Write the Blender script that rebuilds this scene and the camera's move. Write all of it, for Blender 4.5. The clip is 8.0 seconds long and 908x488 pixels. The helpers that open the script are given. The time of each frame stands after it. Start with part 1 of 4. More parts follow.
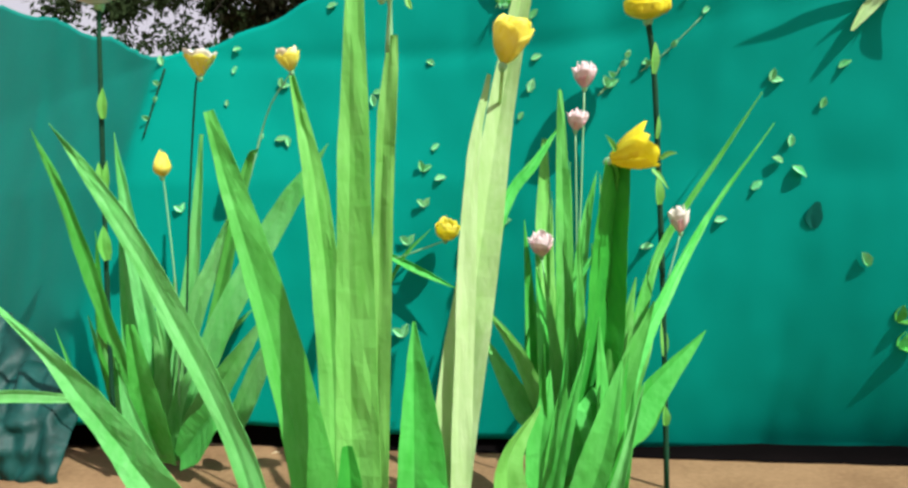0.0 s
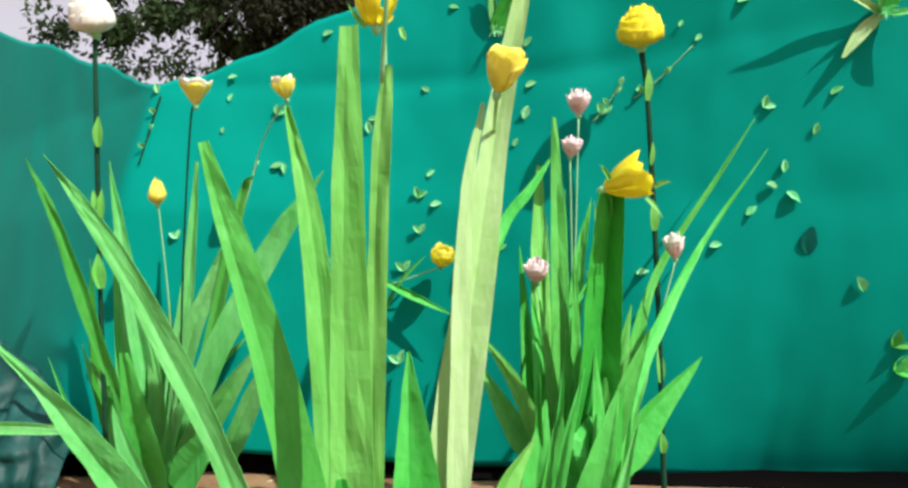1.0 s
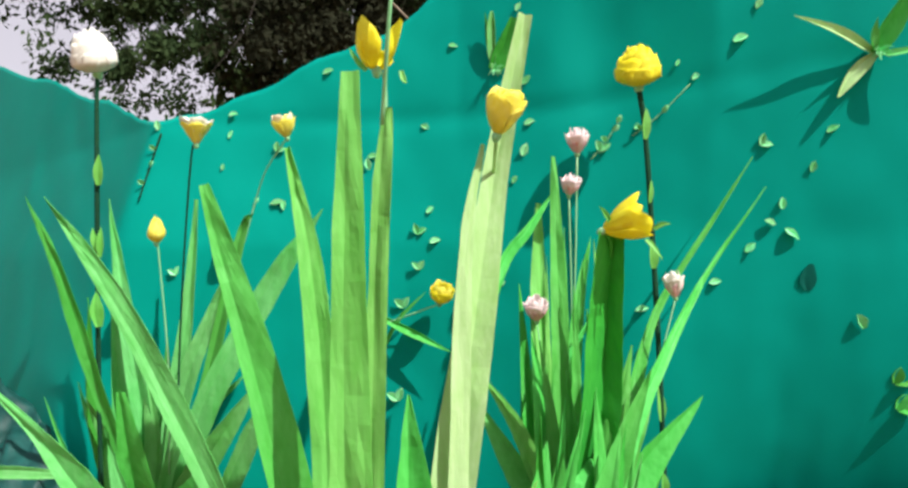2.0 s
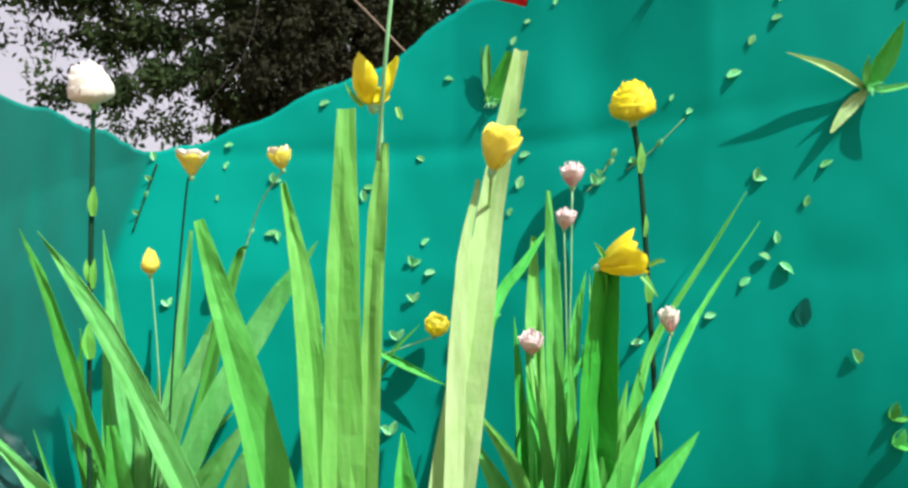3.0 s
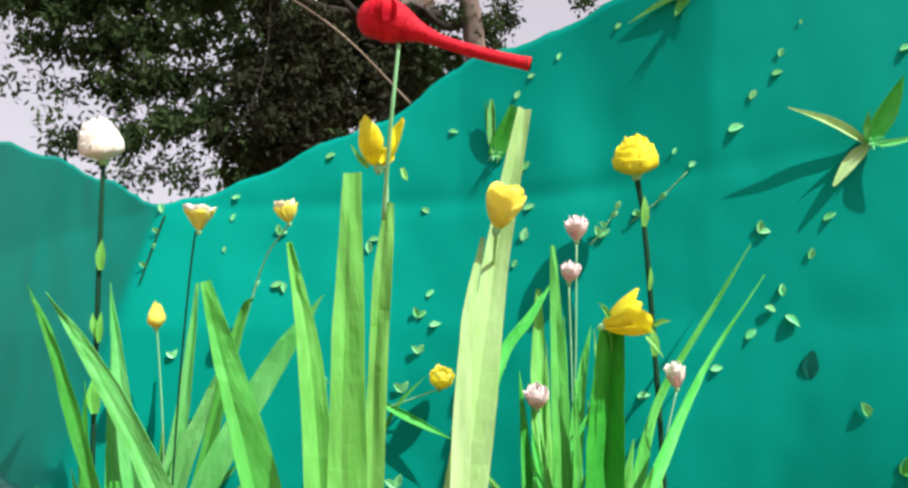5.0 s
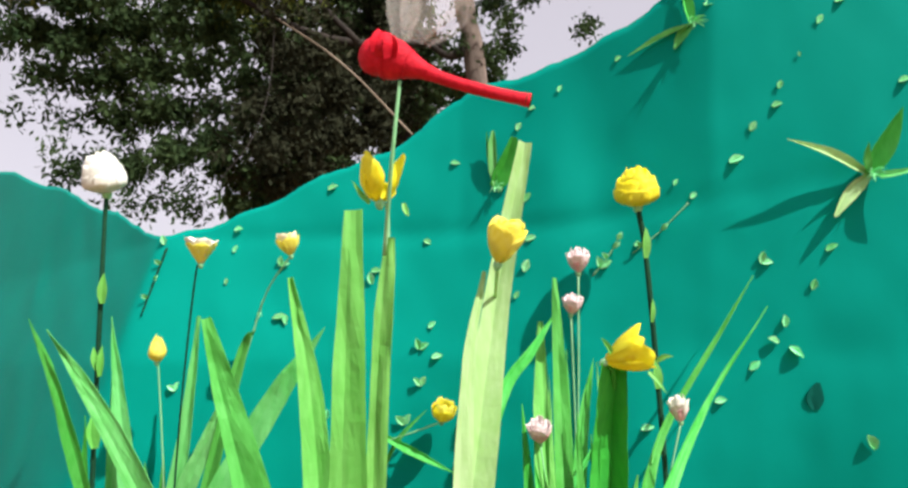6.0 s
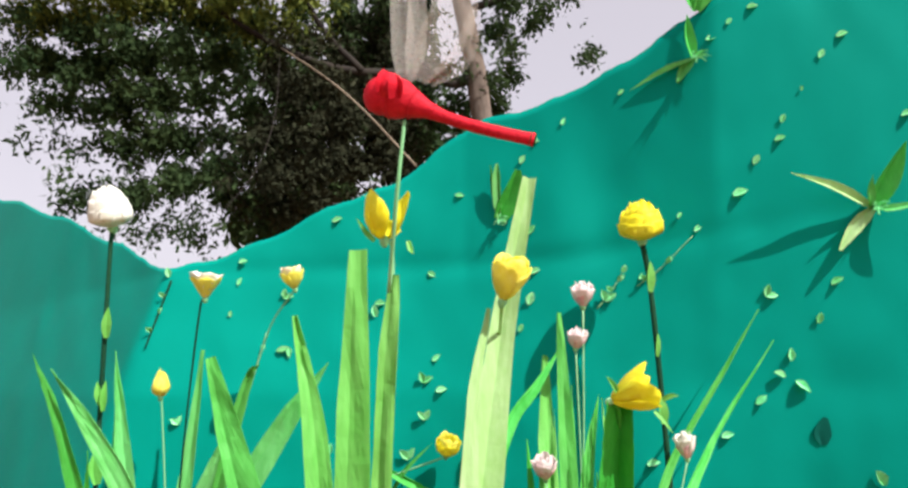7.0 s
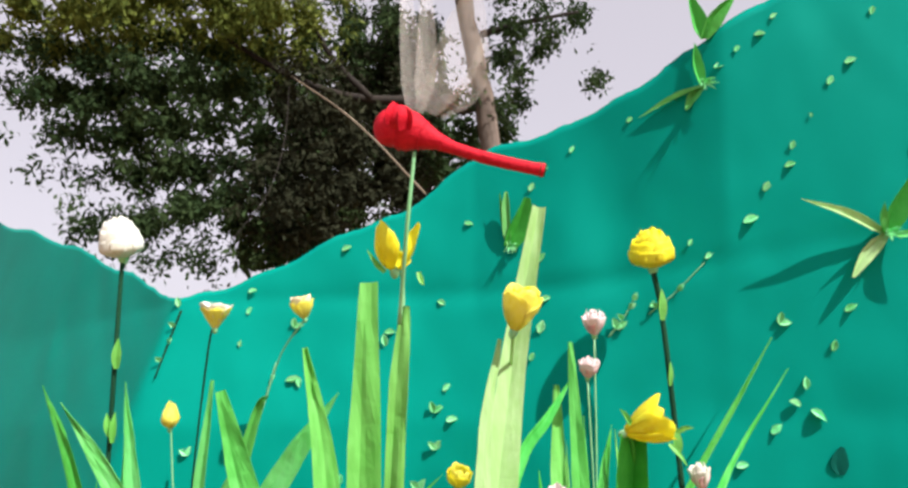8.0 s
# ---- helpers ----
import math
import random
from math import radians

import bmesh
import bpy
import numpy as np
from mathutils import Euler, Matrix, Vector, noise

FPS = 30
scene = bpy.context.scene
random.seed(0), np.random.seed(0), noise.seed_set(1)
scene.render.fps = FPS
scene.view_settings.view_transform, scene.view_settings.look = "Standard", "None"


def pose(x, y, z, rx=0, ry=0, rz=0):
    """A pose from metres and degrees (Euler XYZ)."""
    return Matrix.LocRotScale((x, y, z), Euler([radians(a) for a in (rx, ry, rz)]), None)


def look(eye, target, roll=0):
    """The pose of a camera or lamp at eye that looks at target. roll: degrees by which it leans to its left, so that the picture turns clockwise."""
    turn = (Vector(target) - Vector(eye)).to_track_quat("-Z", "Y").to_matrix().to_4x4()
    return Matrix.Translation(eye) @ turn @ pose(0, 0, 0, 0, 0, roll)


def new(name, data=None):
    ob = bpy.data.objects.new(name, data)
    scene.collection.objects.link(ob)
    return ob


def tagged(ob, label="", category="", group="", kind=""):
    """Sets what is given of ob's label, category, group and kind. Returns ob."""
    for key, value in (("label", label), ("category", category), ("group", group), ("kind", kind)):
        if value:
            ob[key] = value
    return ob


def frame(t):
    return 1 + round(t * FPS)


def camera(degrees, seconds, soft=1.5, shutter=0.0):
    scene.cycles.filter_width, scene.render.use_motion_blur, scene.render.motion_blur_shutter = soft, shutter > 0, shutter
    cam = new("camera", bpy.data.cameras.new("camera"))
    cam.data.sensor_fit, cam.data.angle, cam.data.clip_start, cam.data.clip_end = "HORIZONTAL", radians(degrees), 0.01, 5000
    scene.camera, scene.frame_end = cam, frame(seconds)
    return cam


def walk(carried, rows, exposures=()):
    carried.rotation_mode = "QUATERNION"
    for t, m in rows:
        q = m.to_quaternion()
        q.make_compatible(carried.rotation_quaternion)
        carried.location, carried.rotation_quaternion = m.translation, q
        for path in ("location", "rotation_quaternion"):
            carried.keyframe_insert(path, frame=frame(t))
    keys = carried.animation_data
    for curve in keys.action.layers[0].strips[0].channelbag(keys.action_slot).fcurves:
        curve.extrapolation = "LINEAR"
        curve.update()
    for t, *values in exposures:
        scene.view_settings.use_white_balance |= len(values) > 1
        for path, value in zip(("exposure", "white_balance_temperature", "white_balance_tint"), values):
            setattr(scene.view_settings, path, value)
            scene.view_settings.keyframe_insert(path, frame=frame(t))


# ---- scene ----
cam = camera(62.3, 8.0, soft=2.7)
PATH = [
    (0, (0.104, 0.024, 0.505), (0.125, 2.023, 0.455), -0.5),
    (0.5, (0.106, 0.025, 0.511), (0.132, 2.024, 0.486), -0.6),
    (1, (0.107, 0.025, 0.517), (0.137, 2.025, 0.521), -0.7),
    (1.5, (0.104, 0.025, 0.527), (0.135, 2.025, 0.568), -0.8),
    (3, (0.104, 0.026, 0.551), (0.155, 2.02, 0.695), -0.5),
    (3.5, (0.105, 0.024, 0.56), (0.155, 2.016, 0.731), -0.5),
    (4, (0.105, 0.023, 0.566), (0.153, 2.013, 0.76), -0.7),
    (4.5, (0.104, 0.02, 0.574), (0.144, 2.008, 0.79), -0.5),
    (6, (0.107, 0.016, 0.596), (0.138, 1.992, 0.903), -0.7),
    (6.5, (0.107, 0.015, 0.607), (0.133, 1.986, 0.946), -0.7),
    (7, (0.106, 0.012, 0.616), (0.128, 1.978, 0.984), -0.7),
    (7.5, (0.106, 0.013, 0.62), (0.126, 1.973, 1.017), -0.8),
    (8, (0.103, 0.013, 0.627), (0.104, 1.966, 1.056), -0.9),
]
walk(cam, [(t, look(eye, target, roll)) for t, eye, target, roll in PATH], exposures=((0, 0.43), (2, 0.48), (5, 0.55), (8, 0.60)))

# ---- light ----
world = bpy.data.worlds.new("world")
scene.world = world
world.use_nodes = True
wn = world.node_tree.nodes
sky = wn.new("ShaderNodeTexSky")
sky.sky_type = "NISHITA"
sky.sun_disc = False
SUN_FROM = Vector((0.62, -0.64, 1.0)).normalized()
sky.sun_elevation = math.asin(SUN_FROM.z)
sky.sun_rotation = math.atan2(SUN_FROM.x, SUN_FROM.y)
sky.air_density, sky.dust_density, sky.ozone_density = 1.0, 3.0, 1.0
wn["Background"].inputs["Strength"].default_value = 0.15
haze = wn.new("ShaderNodeHueSaturation")
haze.inputs["Saturation"].default_value = 0.3
world.node_tree.links.new(sky.outputs[0], haze.inputs["Color"])
tint = wn.new("ShaderNodeMix")
tint.data_type, tint.blend_type = "RGBA", "MULTIPLY"
tint.inputs["Factor"].default_value = 1.0
tint.inputs[7].default_value = (1.05, 0.98, 1.02, 1.0)
veil = wn.new("ShaderNodeMix")
veil.data_type = "RGBA"
veil.inputs["Factor"].default_value = 0.65
veil.inputs[7].default_value = (3.1, 3.08, 3.3, 1.0)
world.node_tree.links.new(haze.outputs[0], veil.inputs[6])
world.node_tree.links.new(veil.outputs[2], tint.inputs[6])
world.node_tree.links.new(tint.outputs[2], wn["Background"].inputs["Color"])
sun = new("sun", bpy.data.lights.new("sun", "SUN"))
sun.data.energy, sun.data.angle, sun.data.color = 5.0, radians(0.6), (1.0, 0.98, 0.95)
sun.matrix_world = look(SUN_FROM * 20, (0, 0, 0))


# ---- materials ----
def material(name, rough=0.6, bump=0.2, scale=60.0, colours=None, big=4.0, translucent=0.0, vary=0.0, spec=0.3, detail=6.0, stretch=(1, 1, 1), crumple_size=0.0):
    """A paper, cloth or earth surface: a ramp of colours over coarse and fine noise, with relief."""
    mat = bpy.data.materials.new(name)
    mat.use_nodes = True
    nt = mat.node_tree
    n, link = nt.nodes, nt.links.new
    b = n["Principled BSDF"]
    tc = n.new("ShaderNodeTexCoord")
    mp = n.new("ShaderNodeMapping")
    mp.inputs["Scale"].default_value = stretch
    link(tc.outputs["Object"], mp.inputs[0])
    coarse, fine = n.new("ShaderNodeTexNoise"), n.new("ShaderNodeTexNoise")
    coarse.inputs["Scale"].default_value, coarse.inputs["Detail"].default_value = big, 4
    fine.inputs["Scale"].default_value, fine.inputs["Detail"].default_value = scale, detail
    for q in (coarse, fine):
        link(mp.outputs[0], q.inputs["Vector"])
    mix = n.new("ShaderNodeMath")
    mix.operation = "MULTIPLY_ADD"
    mix.inputs[1].default_value = 0.4
    link(fine.outputs["Fac"], mix.inputs[0])
    half = n.new("ShaderNodeMath")
    half.operation = "MULTIPLY"
    half.inputs[1].default_value = 0.6
    link(coarse.outputs["Fac"], half.inputs[0])
    link(half.outputs[0], mix.inputs[2])
    ramp = n.new("ShaderNodeValToRGB")
    r = ramp.color_ramp
    r.elements[0].position, r.elements[1].position = 0.34, 0.66
    r.elements[0].color, r.elements[1].color = (*colours[0], 1), (*colours[1], 1)
    link(mix.outputs[0], ramp.inputs[0])
    out = ramp.outputs[0]
    if vary:
        info = n.new("ShaderNodeObjectInfo")
        hsv = n.new("ShaderNodeHueSaturation")
        for name_in, lo, hi in (("Hue", 0.5 - 0.02 * vary, 0.5 + 0.025 * vary), ("Value", 1 - 0.35 * vary, 1 + 0.3 * vary)):
            mr = n.new("ShaderNodeMapRange")
            mr.inputs["To Min"].default_value, mr.inputs["To Max"].default_value = lo, hi
            link(info.outputs["Random"], mr.inputs["Value"])
            link(mr.outputs[0], hsv.inputs[name_in])
        link(out, hsv.inputs["Color"])
        out = hsv.outputs[0]
    link(out, b.inputs["Base Color"])
    b.inputs["Roughness"].default_value = rough
    b.inputs["Specular IOR Level"].default_value = spec
    bp = n.new("ShaderNodeBump")
    bp.inputs["Strength"].default_value, bp.inputs["Distance"].default_value = bump, 0.004
    link(mix.outputs[0], bp.inputs["Height"])
    link(bp.outputs[0], b.inputs["Normal"])
    if crumple_size:
        cells = n.new("ShaderNodeTexVoronoi")
        cells.feature = "DISTANCE_TO_EDGE"
        cells.inputs["Scale"].default_value = crumple_size
        warp = n.new("ShaderNodeTexNoise")
        warp.inputs["Scale"].default_value = crumple_size * 0.5
        link(tc.outputs["Object"], warp.inputs["Vector"])
        add = n.new("ShaderNodeVectorMath")
        add.operation = "MULTIPLY_ADD"
        add.inputs[1].default_value = (0.05, 0.05, 0.05)
        link(warp.outputs["Color"], add.inputs[0])
        link(tc.outputs["Object"], add.inputs[2])
        link(add.outputs[0], cells.inputs["Vector"])
        bp2 = n.new("ShaderNodeBump")
        bp2.inputs["Strength"].default_value, bp2.inputs["Distance"].default_value = 0.35, 0.003
        link(cells.outputs["Distance"], bp2.inputs["Height"])
        link(bp.outputs[0], bp2.inputs["Normal"])
        link(bp2.outputs[0], b.inputs["Normal"])
    if translucent:
        tr = n.new("ShaderNodeBsdfTranslucent")
        link(out, tr.inputs["Color"])
        ms = n.new("ShaderNodeMixShader")
        ms.inputs[0].default_value = translucent
        link(b.outputs[0], ms.inputs[1])
        link(tr.outputs[0], ms.inputs[2])
        link(ms.outputs[0], n["Material Output"].inputs["Surface"])
    return mat


SHEET = material("green_sheet", 0.55, 0.12, 900, ((0.0006, 0.225, 0.172), (0.001, 0.285, 0.222)), 2.2, 0.10, spec=0.03, detail=2)
# near black and without gloss: shade under the sheet, put into colour
SKIRT = material("gap_shade_black", 0.95, 0.3, 200, ((0.002, 0.002, 0.002), (0.005, 0.004, 0.004)), spec=0.0)
EARTH = material("tan_cloth", 0.9, 0.8, 90, ((0.165, 0.095, 0.042), (0.285, 0.18, 0.088)), 5)
LEAF = material("green_paper", 0.55, 0.25, 120, ((0.07, 0.46, 0.055), (0.14, 0.61, 0.125)), 9, 0.36, 0.5, stretch=(1, 1, 0.25), crumple_size=45.0)
LEAF_PALE = material("pale_green_paper", 0.55, 0.25, 110, ((0.14, 0.48, 0.07), (0.235, 0.61, 0.14)), 12, 0.36, 0.3, stretch=(1, 1, 0.25), crumple_size=45.0)
LEAF_CREAM = material("cream_green_paper", 0.55, 0.25, 110, ((0.34, 0.57, 0.19), (0.50, 0.68, 0.34)), 12, 0.36, 0.3, stretch=(1, 1, 0.25), crumple_size=45.0)
LEAF_MINT = material("mint_green_paper", 0.55, 0.25, 110, ((0.105, 0.51, 0.095), (0.215, 0.65, 0.21)), 12, 0.36, 0.4, stretch=(1, 1, 0.25), crumple_size=45.0)
LEAF_DEEP = material("deep_green_paper", 0.55, 0.25, 110, ((0.036, 0.31, 0.03), (0.08, 0.44, 0.05)), 9, 0.36, 0.4, stretch=(1, 1, 0.25), crumple_size=45.0)
LEAFLET = material("small_leaf_paper", 0.5, 0.2, 300, ((0.12, 0.62, 0.22), (0.42, 0.88, 0.48)), 25, 0.30, 0.6)
YELLOW = material("yellow_paper", 0.55, 0.25, 200, ((0.90, 0.80, 0.012), (0.95, 0.91, 0.07)), 30, 0.40, 0.25)
LEMON = material("pale_yellow_paper", 0.55, 0.25, 200, ((0.90, 0.82, 0.06), (0.94, 0.89, 0.22)), 30, 0.35, 0.2)
CREAM = material("cream_paper", 0.6, 0.2, 200, ((0.80, 0.72, 0.45), (0.86, 0.82, 0.62)), 30, 0.3, 0.2)
WHITE = material("white_paper", 0.6, 0.2, 200, ((0.78, 0.76, 0.64), (0.85, 0.84, 0.76)), 30, 0.25, 0.2)
PINK = material("pink_paper", 0.6, 0.2, 200, ((0.82, 0.42, 0.44), (0.88, 0.62, 0.62)), 30, 0.25, 0.4)
BLUSH = material("blush_paper", 0.6, 0.2, 200, ((0.87, 0.68, 0.67), (0.90, 0.82, 0.80)), 30, 0.25, 0.2)
STEM_DARK = material("dark_green_tape", 0.75, 0.3, 150, ((0.004, 0.032, 0.015), (0.012, 0.06, 0.028)), spec=0.1)
STEM_PALE = material("pale_straw", 0.5, 0.2, 150, ((0.17, 0.46, 0.20), (0.30, 0.58, 0.30)))
# the sheet's colour darkened, for a shadow painted on it
SHADOW_TEAL = material("painted_shadow_teal", 0.8, 0.2, 150, ((0.001, 0.06, 0.045), (0.003, 0.09, 0.066)), spec=0.05)
RED = material("red_cloth", 0.7, 0.6, 260, ((0.36, 0.002, 0.012), (0.60, 0.008, 0.024)), 40, spec=0.2, crumple_size=70.0)
BARK = material("grey_bark", 0.9, 1.0, 60, ((0.06, 0.045, 0.035), (0.20, 0.15, 0.12)), 8, stretch=(1, 1, 0.2))
BARK_DARK = material("dark_bark", 0.9, 1.0, 60, ((0.012, 0.009, 0.007), (0.035, 0.026, 0.02)), 8, stretch=(1, 1, 0.2))
TWIG = material("dry_twig", 0.8, 0.5, 200, ((0.12, 0.085, 0.055), (0.26, 0.20, 0.14)))
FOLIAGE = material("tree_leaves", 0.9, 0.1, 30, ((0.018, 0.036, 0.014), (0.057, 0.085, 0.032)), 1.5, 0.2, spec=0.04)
# the tree leaves again, with deep shade painted into the colour
FOLIAGE_SHADED = material("tree_leaves_shaded", 0.9, 0.1, 30, ((0.013, 0.016, 0.009), (0.045, 0.046, 0.026)), 1.5, 0.1, spec=0.03)
# the tree leaves again, lightened to look sunlit
FOLIAGE_LIT = material("tree_leaves_sunlit", 0.9, 0.1, 30, ((0.06, 0.085, 0.018), (0.20, 0.23, 0.05)), 3.0, 0.25, spec=0.04)

FILM = bpy.data.materials.new("clear_film")
FILM.use_nodes = True
fb = FILM.node_tree.nodes["Principled BSDF"]
fb.inputs["Base Color"].default_value = (0.85, 0.78, 0.70, 1)
fb.inputs["Roughness"].default_value = 0.18
fb.inputs["Alpha"].default_value = 0.085


# ---- mesh helpers ----
def part(name, bm, mat, parent=None, label=""):
    me = bpy.data.meshes.new(name)
    bmesh.ops.recalc_face_normals(bm, faces=bm.faces)
    bm.to_mesh(me)
    bm.free()
    me.materials.append(mat)
    for p in me.polygons:
        p.use_smooth = True
    ob = new(name, me)
    if parent is not None:
        ob.parent = parent
        ob.matrix_parent_inverse = parent.matrix_world.inverted()
    return tagged(ob, label=label) if label else ob


def thing(name, place, label, category, group="", kind=""):
    """An Empty at a thing's base, which its parts hang on."""
    ob = new(name)
    ob.empty_display_size = 0.03
    ob.matrix_world = Matrix.Translation(place)
    return tagged(ob, label, category, group, kind)


def sheet_grid(bm, rows, thick):
    """A closed thin sheet round a grid of points; the second layer lies thick behind the first."""
    h, w = len(rows), len(rows[0])
    pts = [[Vector(p) for p in r] for r in rows]
    front = [[bm.verts.new(p) for p in r] for r in pts]
    back = []
    for i in range(h):
        line = []
        for j in range(w):
            a = pts[min(i + 1, h - 1)][j] - pts[max(i - 1, 0)][j]
            b = pts[i][min(j + 1, w - 1)] - pts[i][max(j - 1, 0)]
            nrm = a.cross(b)
            nrm = nrm.normalized() if nrm.length > 1e-12 else Vector((0, 1, 0))
            line.append(bm.verts.new(pts[i][j] + nrm * thick))
        back.append(line)
    for i in range(h - 1):
        for j in range(w - 1):
            bm.faces.new((front[i][j], front[i][j + 1], front[i + 1][j + 1], front[i + 1][j]))
            bm.faces.new((back[i][j], back[i + 1][j], back[i + 1][j + 1], back[i][j + 1]))
    rim = [(0, j) for j in range(w)] + [(i, w - 1) for i in range(1, h)] + [(h - 1, j) for j in range(w - 2, -1, -1)] + [(i, 0) for i in range(h - 2, 0, -1)]
    for (a, b), (c, d) in zip(rim, rim[1:] + rim[:1]):
        bm.faces.new((front[a][b], back[a][b], back[c][d], front[c][d]))


def curve_points(points, steps):
    """A smooth line through the points."""
    p = [Vector(q) for q in points]
    if len(p) == 2:
        return [p[0].lerp(p[1], i / steps) for i in range(steps + 1)]
    p = [p[0] * 2 - p[1]] + p + [p[-1] * 2 - p[-2]]
    out = []
    spans = len(p) - 3
    for i in range(steps + 1):
        s = i / steps * spans
        k = min(int(s), spans - 1)
        t = s - k
        a, b, c, d = p[k:k + 4]
        out.append(0.5 * ((2 * b) + (c - a) * t + (2 * a - 5 * b + 4 * c - d) * t * t + (3 * b - a - 3 * c + d) * t ** 3))
    return out


def tube(bm, points, radius, end=None, sides=8, steps=12, rough=0.0):
    """A tapered round rod along a smooth line."""
    line = curve_points(points, steps)
    end = radius if end is None else end
    rings = []
    for i, c in enumerate(line):
        d = (line[min(i + 1, steps)] - line[max(i - 1, 0)]).normalized()
        u = d.cross(Vector((0, 1, 0.01)))
        u = u.normalized() if u.length > 1e-4 else Vector((1, 0, 0))
        v = d.cross(u)
        r = radius + (end - radius) * i / steps
        ring = []
        for k in range(sides):
            a = 2 * math.pi * k / sides
            q = c + (u * math.cos(a) + v * math.sin(a)) * r
            if rough:
                q += (q - c) * rough * noise.noise(q * 12)
            ring.append(bm.verts.new(q))
        rings.append(ring)
    for a, b in zip(rings, rings[1:]):
        for k in range(sides):
            bm.faces.new((a[k], a[(k + 1) % sides], b[(k + 1) % sides], b[k]))
    bm.faces.new(rings[0][::-1])
    bm.faces.new(rings[-1])


def blade(parent, points, width, mat=LEAF, fold=0.22, foot=0.7, taper=0.4, top=0.03, turn=0.0, name="leaf", label="", steps=26, power=1.5):
    """A long folded paper leaf along a line of points; turn: degrees by which it is twisted about its length; top: width left at the tip."""
    line = curve_points(points, steps)
    seed = Vector((width * 931, points[0][0] * 17, points[-1][2] * 23))
    skew = (0, 0.333, -0.333, 0.333)[int(abs(seed.x * 7)) % 4]
    span = sum((q - p).length for p, q in zip(line, line[1:]))
    loose, waves = min(width, 0.02) * min(1, span / 0.4), span / 0.45
    rows = []
    for i, c in enumerate(line):
        t = i / steps
        kink = 0.4 + 1.2 * max(0, noise.noise(seed + Vector((9, t * 6, 0)))) 
        d = (line[min(i + 1, steps)] - line[max(i - 1, 0)]).normalized()
        side = d.cross(Vector((0, 1, 0)))
        side = side.normalized() if side.length > 1e-3 else Vector((1, 0, 0))
        side = Matrix.Rotation(radians(turn) + 0.15 * noise.noise(seed + Vector((0, 0, t * 2))), 3, d) @ side
        out = side.cross(d)
        w = width * min(1, foot + (1 - foot) * t / 0.3)
        if t > taper:
            w *= max(top, 1 - (1 - top) * ((t - taper) / (1 - taper)) ** power)
        row = []
        for j in range(7):
            u = j / 3 - 1
            jag = 1 + 0.05 * noise.noise(seed + Vector((u * 3, t * 14, 1))) + 0.05 * noise.noise(seed + Vector((u, t * 40, 5)))
            lift = fold * w * (0.5 - abs(u - skew)) + 0.3 * loose * noise.noise(seed + Vector((u * 0.8, 4, t * 5 * waves)))
            crease = 0.16 * loose * kink * noise.noise(seed + Vector((2, u * 1.2, t * 22 * waves)))
            row.append(c + side * (u * w / 2 * jag) + out * (lift + crease))
        rows.append(row)
    bm = bmesh.new()
    sheet_grid(bm, rows, 0.0006)
    ob = part(name, bm, mat, parent, label)
    for p in ob.data.polygons:
        p.use_smooth = False
    return ob


def petal(parent, m, radius, height, spread, mat, flare=0.0, point=0.3, inward=0.0, label="", name="petal", rise=1.5):
    """A cupped paper petal about the axis of m; spread: half angle in degrees; flare: how far the rim turns out; inward: how far it closes."""
    rows = []
    seed = m.translation * 31 + Vector((m[0][0] * 5, m[1][0] * 5, radius * 400))
    for i in range(8):
        v = i / 7
        r = radius * (math.sin(min(1.0, v * rise) * math.pi / 2) ** 0.8) * (1 - inward * v * v) + radius * flare * v ** 3
        z = height * v
        wide = radians(spread) * (1 - point * v ** 3) * (0.55 + 0.45 * math.sin(min(1, v * 1.6) * math.pi / 2))
        if i == 7:
            wide *= 0.62 + 0.3 * max(0, 0.25 - point) / 0.25
        row = []
        for j in range(7):
            u = j / 3 - 1
            a = u * wide
            rr = r * (1 + 0.07 * noise.noise(seed + Vector((u * 2, v * 3, 0)))) + 0.0004
            zz = z - 0.10 * height * u * u * v + 0.05 * height * noise.noise(seed + Vector((u * 3, 7, v * 4)))
            row.append(m @ Vector((rr * math.cos(a), rr * math.sin(a), zz)))
        rows.append(row)
    bm = bmesh.new()
    sheet_grid(bm, rows, 0.0005)
    return part(name, bm, mat, parent, label)


def axis_pose(place, axis, spin=0.0):
    """At place, z along axis; spin 0 faces right, -90 the front."""
    z = Vector(axis).normalized()
    x = (Vector((1, 0, 0)) - z * z.x).normalized()
    m = Matrix((x, z.cross(x), z)).transposed().to_4x4()
    return Matrix.Translation(place) @ m @ pose(0, 0, 0, 0, 0, spin)


def flower_head(parent, place, axis, radius):
    """The small green cup under the petals."""
    bm = bmesh.new()
    m = axis_pose(place, axis)
    rings = []
    for z, r in ((-0.5, 0.25), (-0.25, 0.5), (0.0, 0.62), (0.3, 0.55), (0.5, 0.2)):
        rings.append([bm.verts.new(m @ Vector((r * radius * 0.4 * math.cos(a), r * radius * 0.4 * math.sin(a), z * radius * 0.6))) for a in (k * math.pi / 5 for k in range(10))])
    for a, c in zip(rings, rings[1:]):
        for k in range(10):
            bm.faces.new((a[k], a[(k + 1) % 10], c[(k + 1) % 10], c[k]))
    bm.faces.new(rings[0][::-1])
    bm.faces.new(rings[-1])
    return part("flower_head", bm, STEM_PALE, parent, "paper flower head on a small green cup")


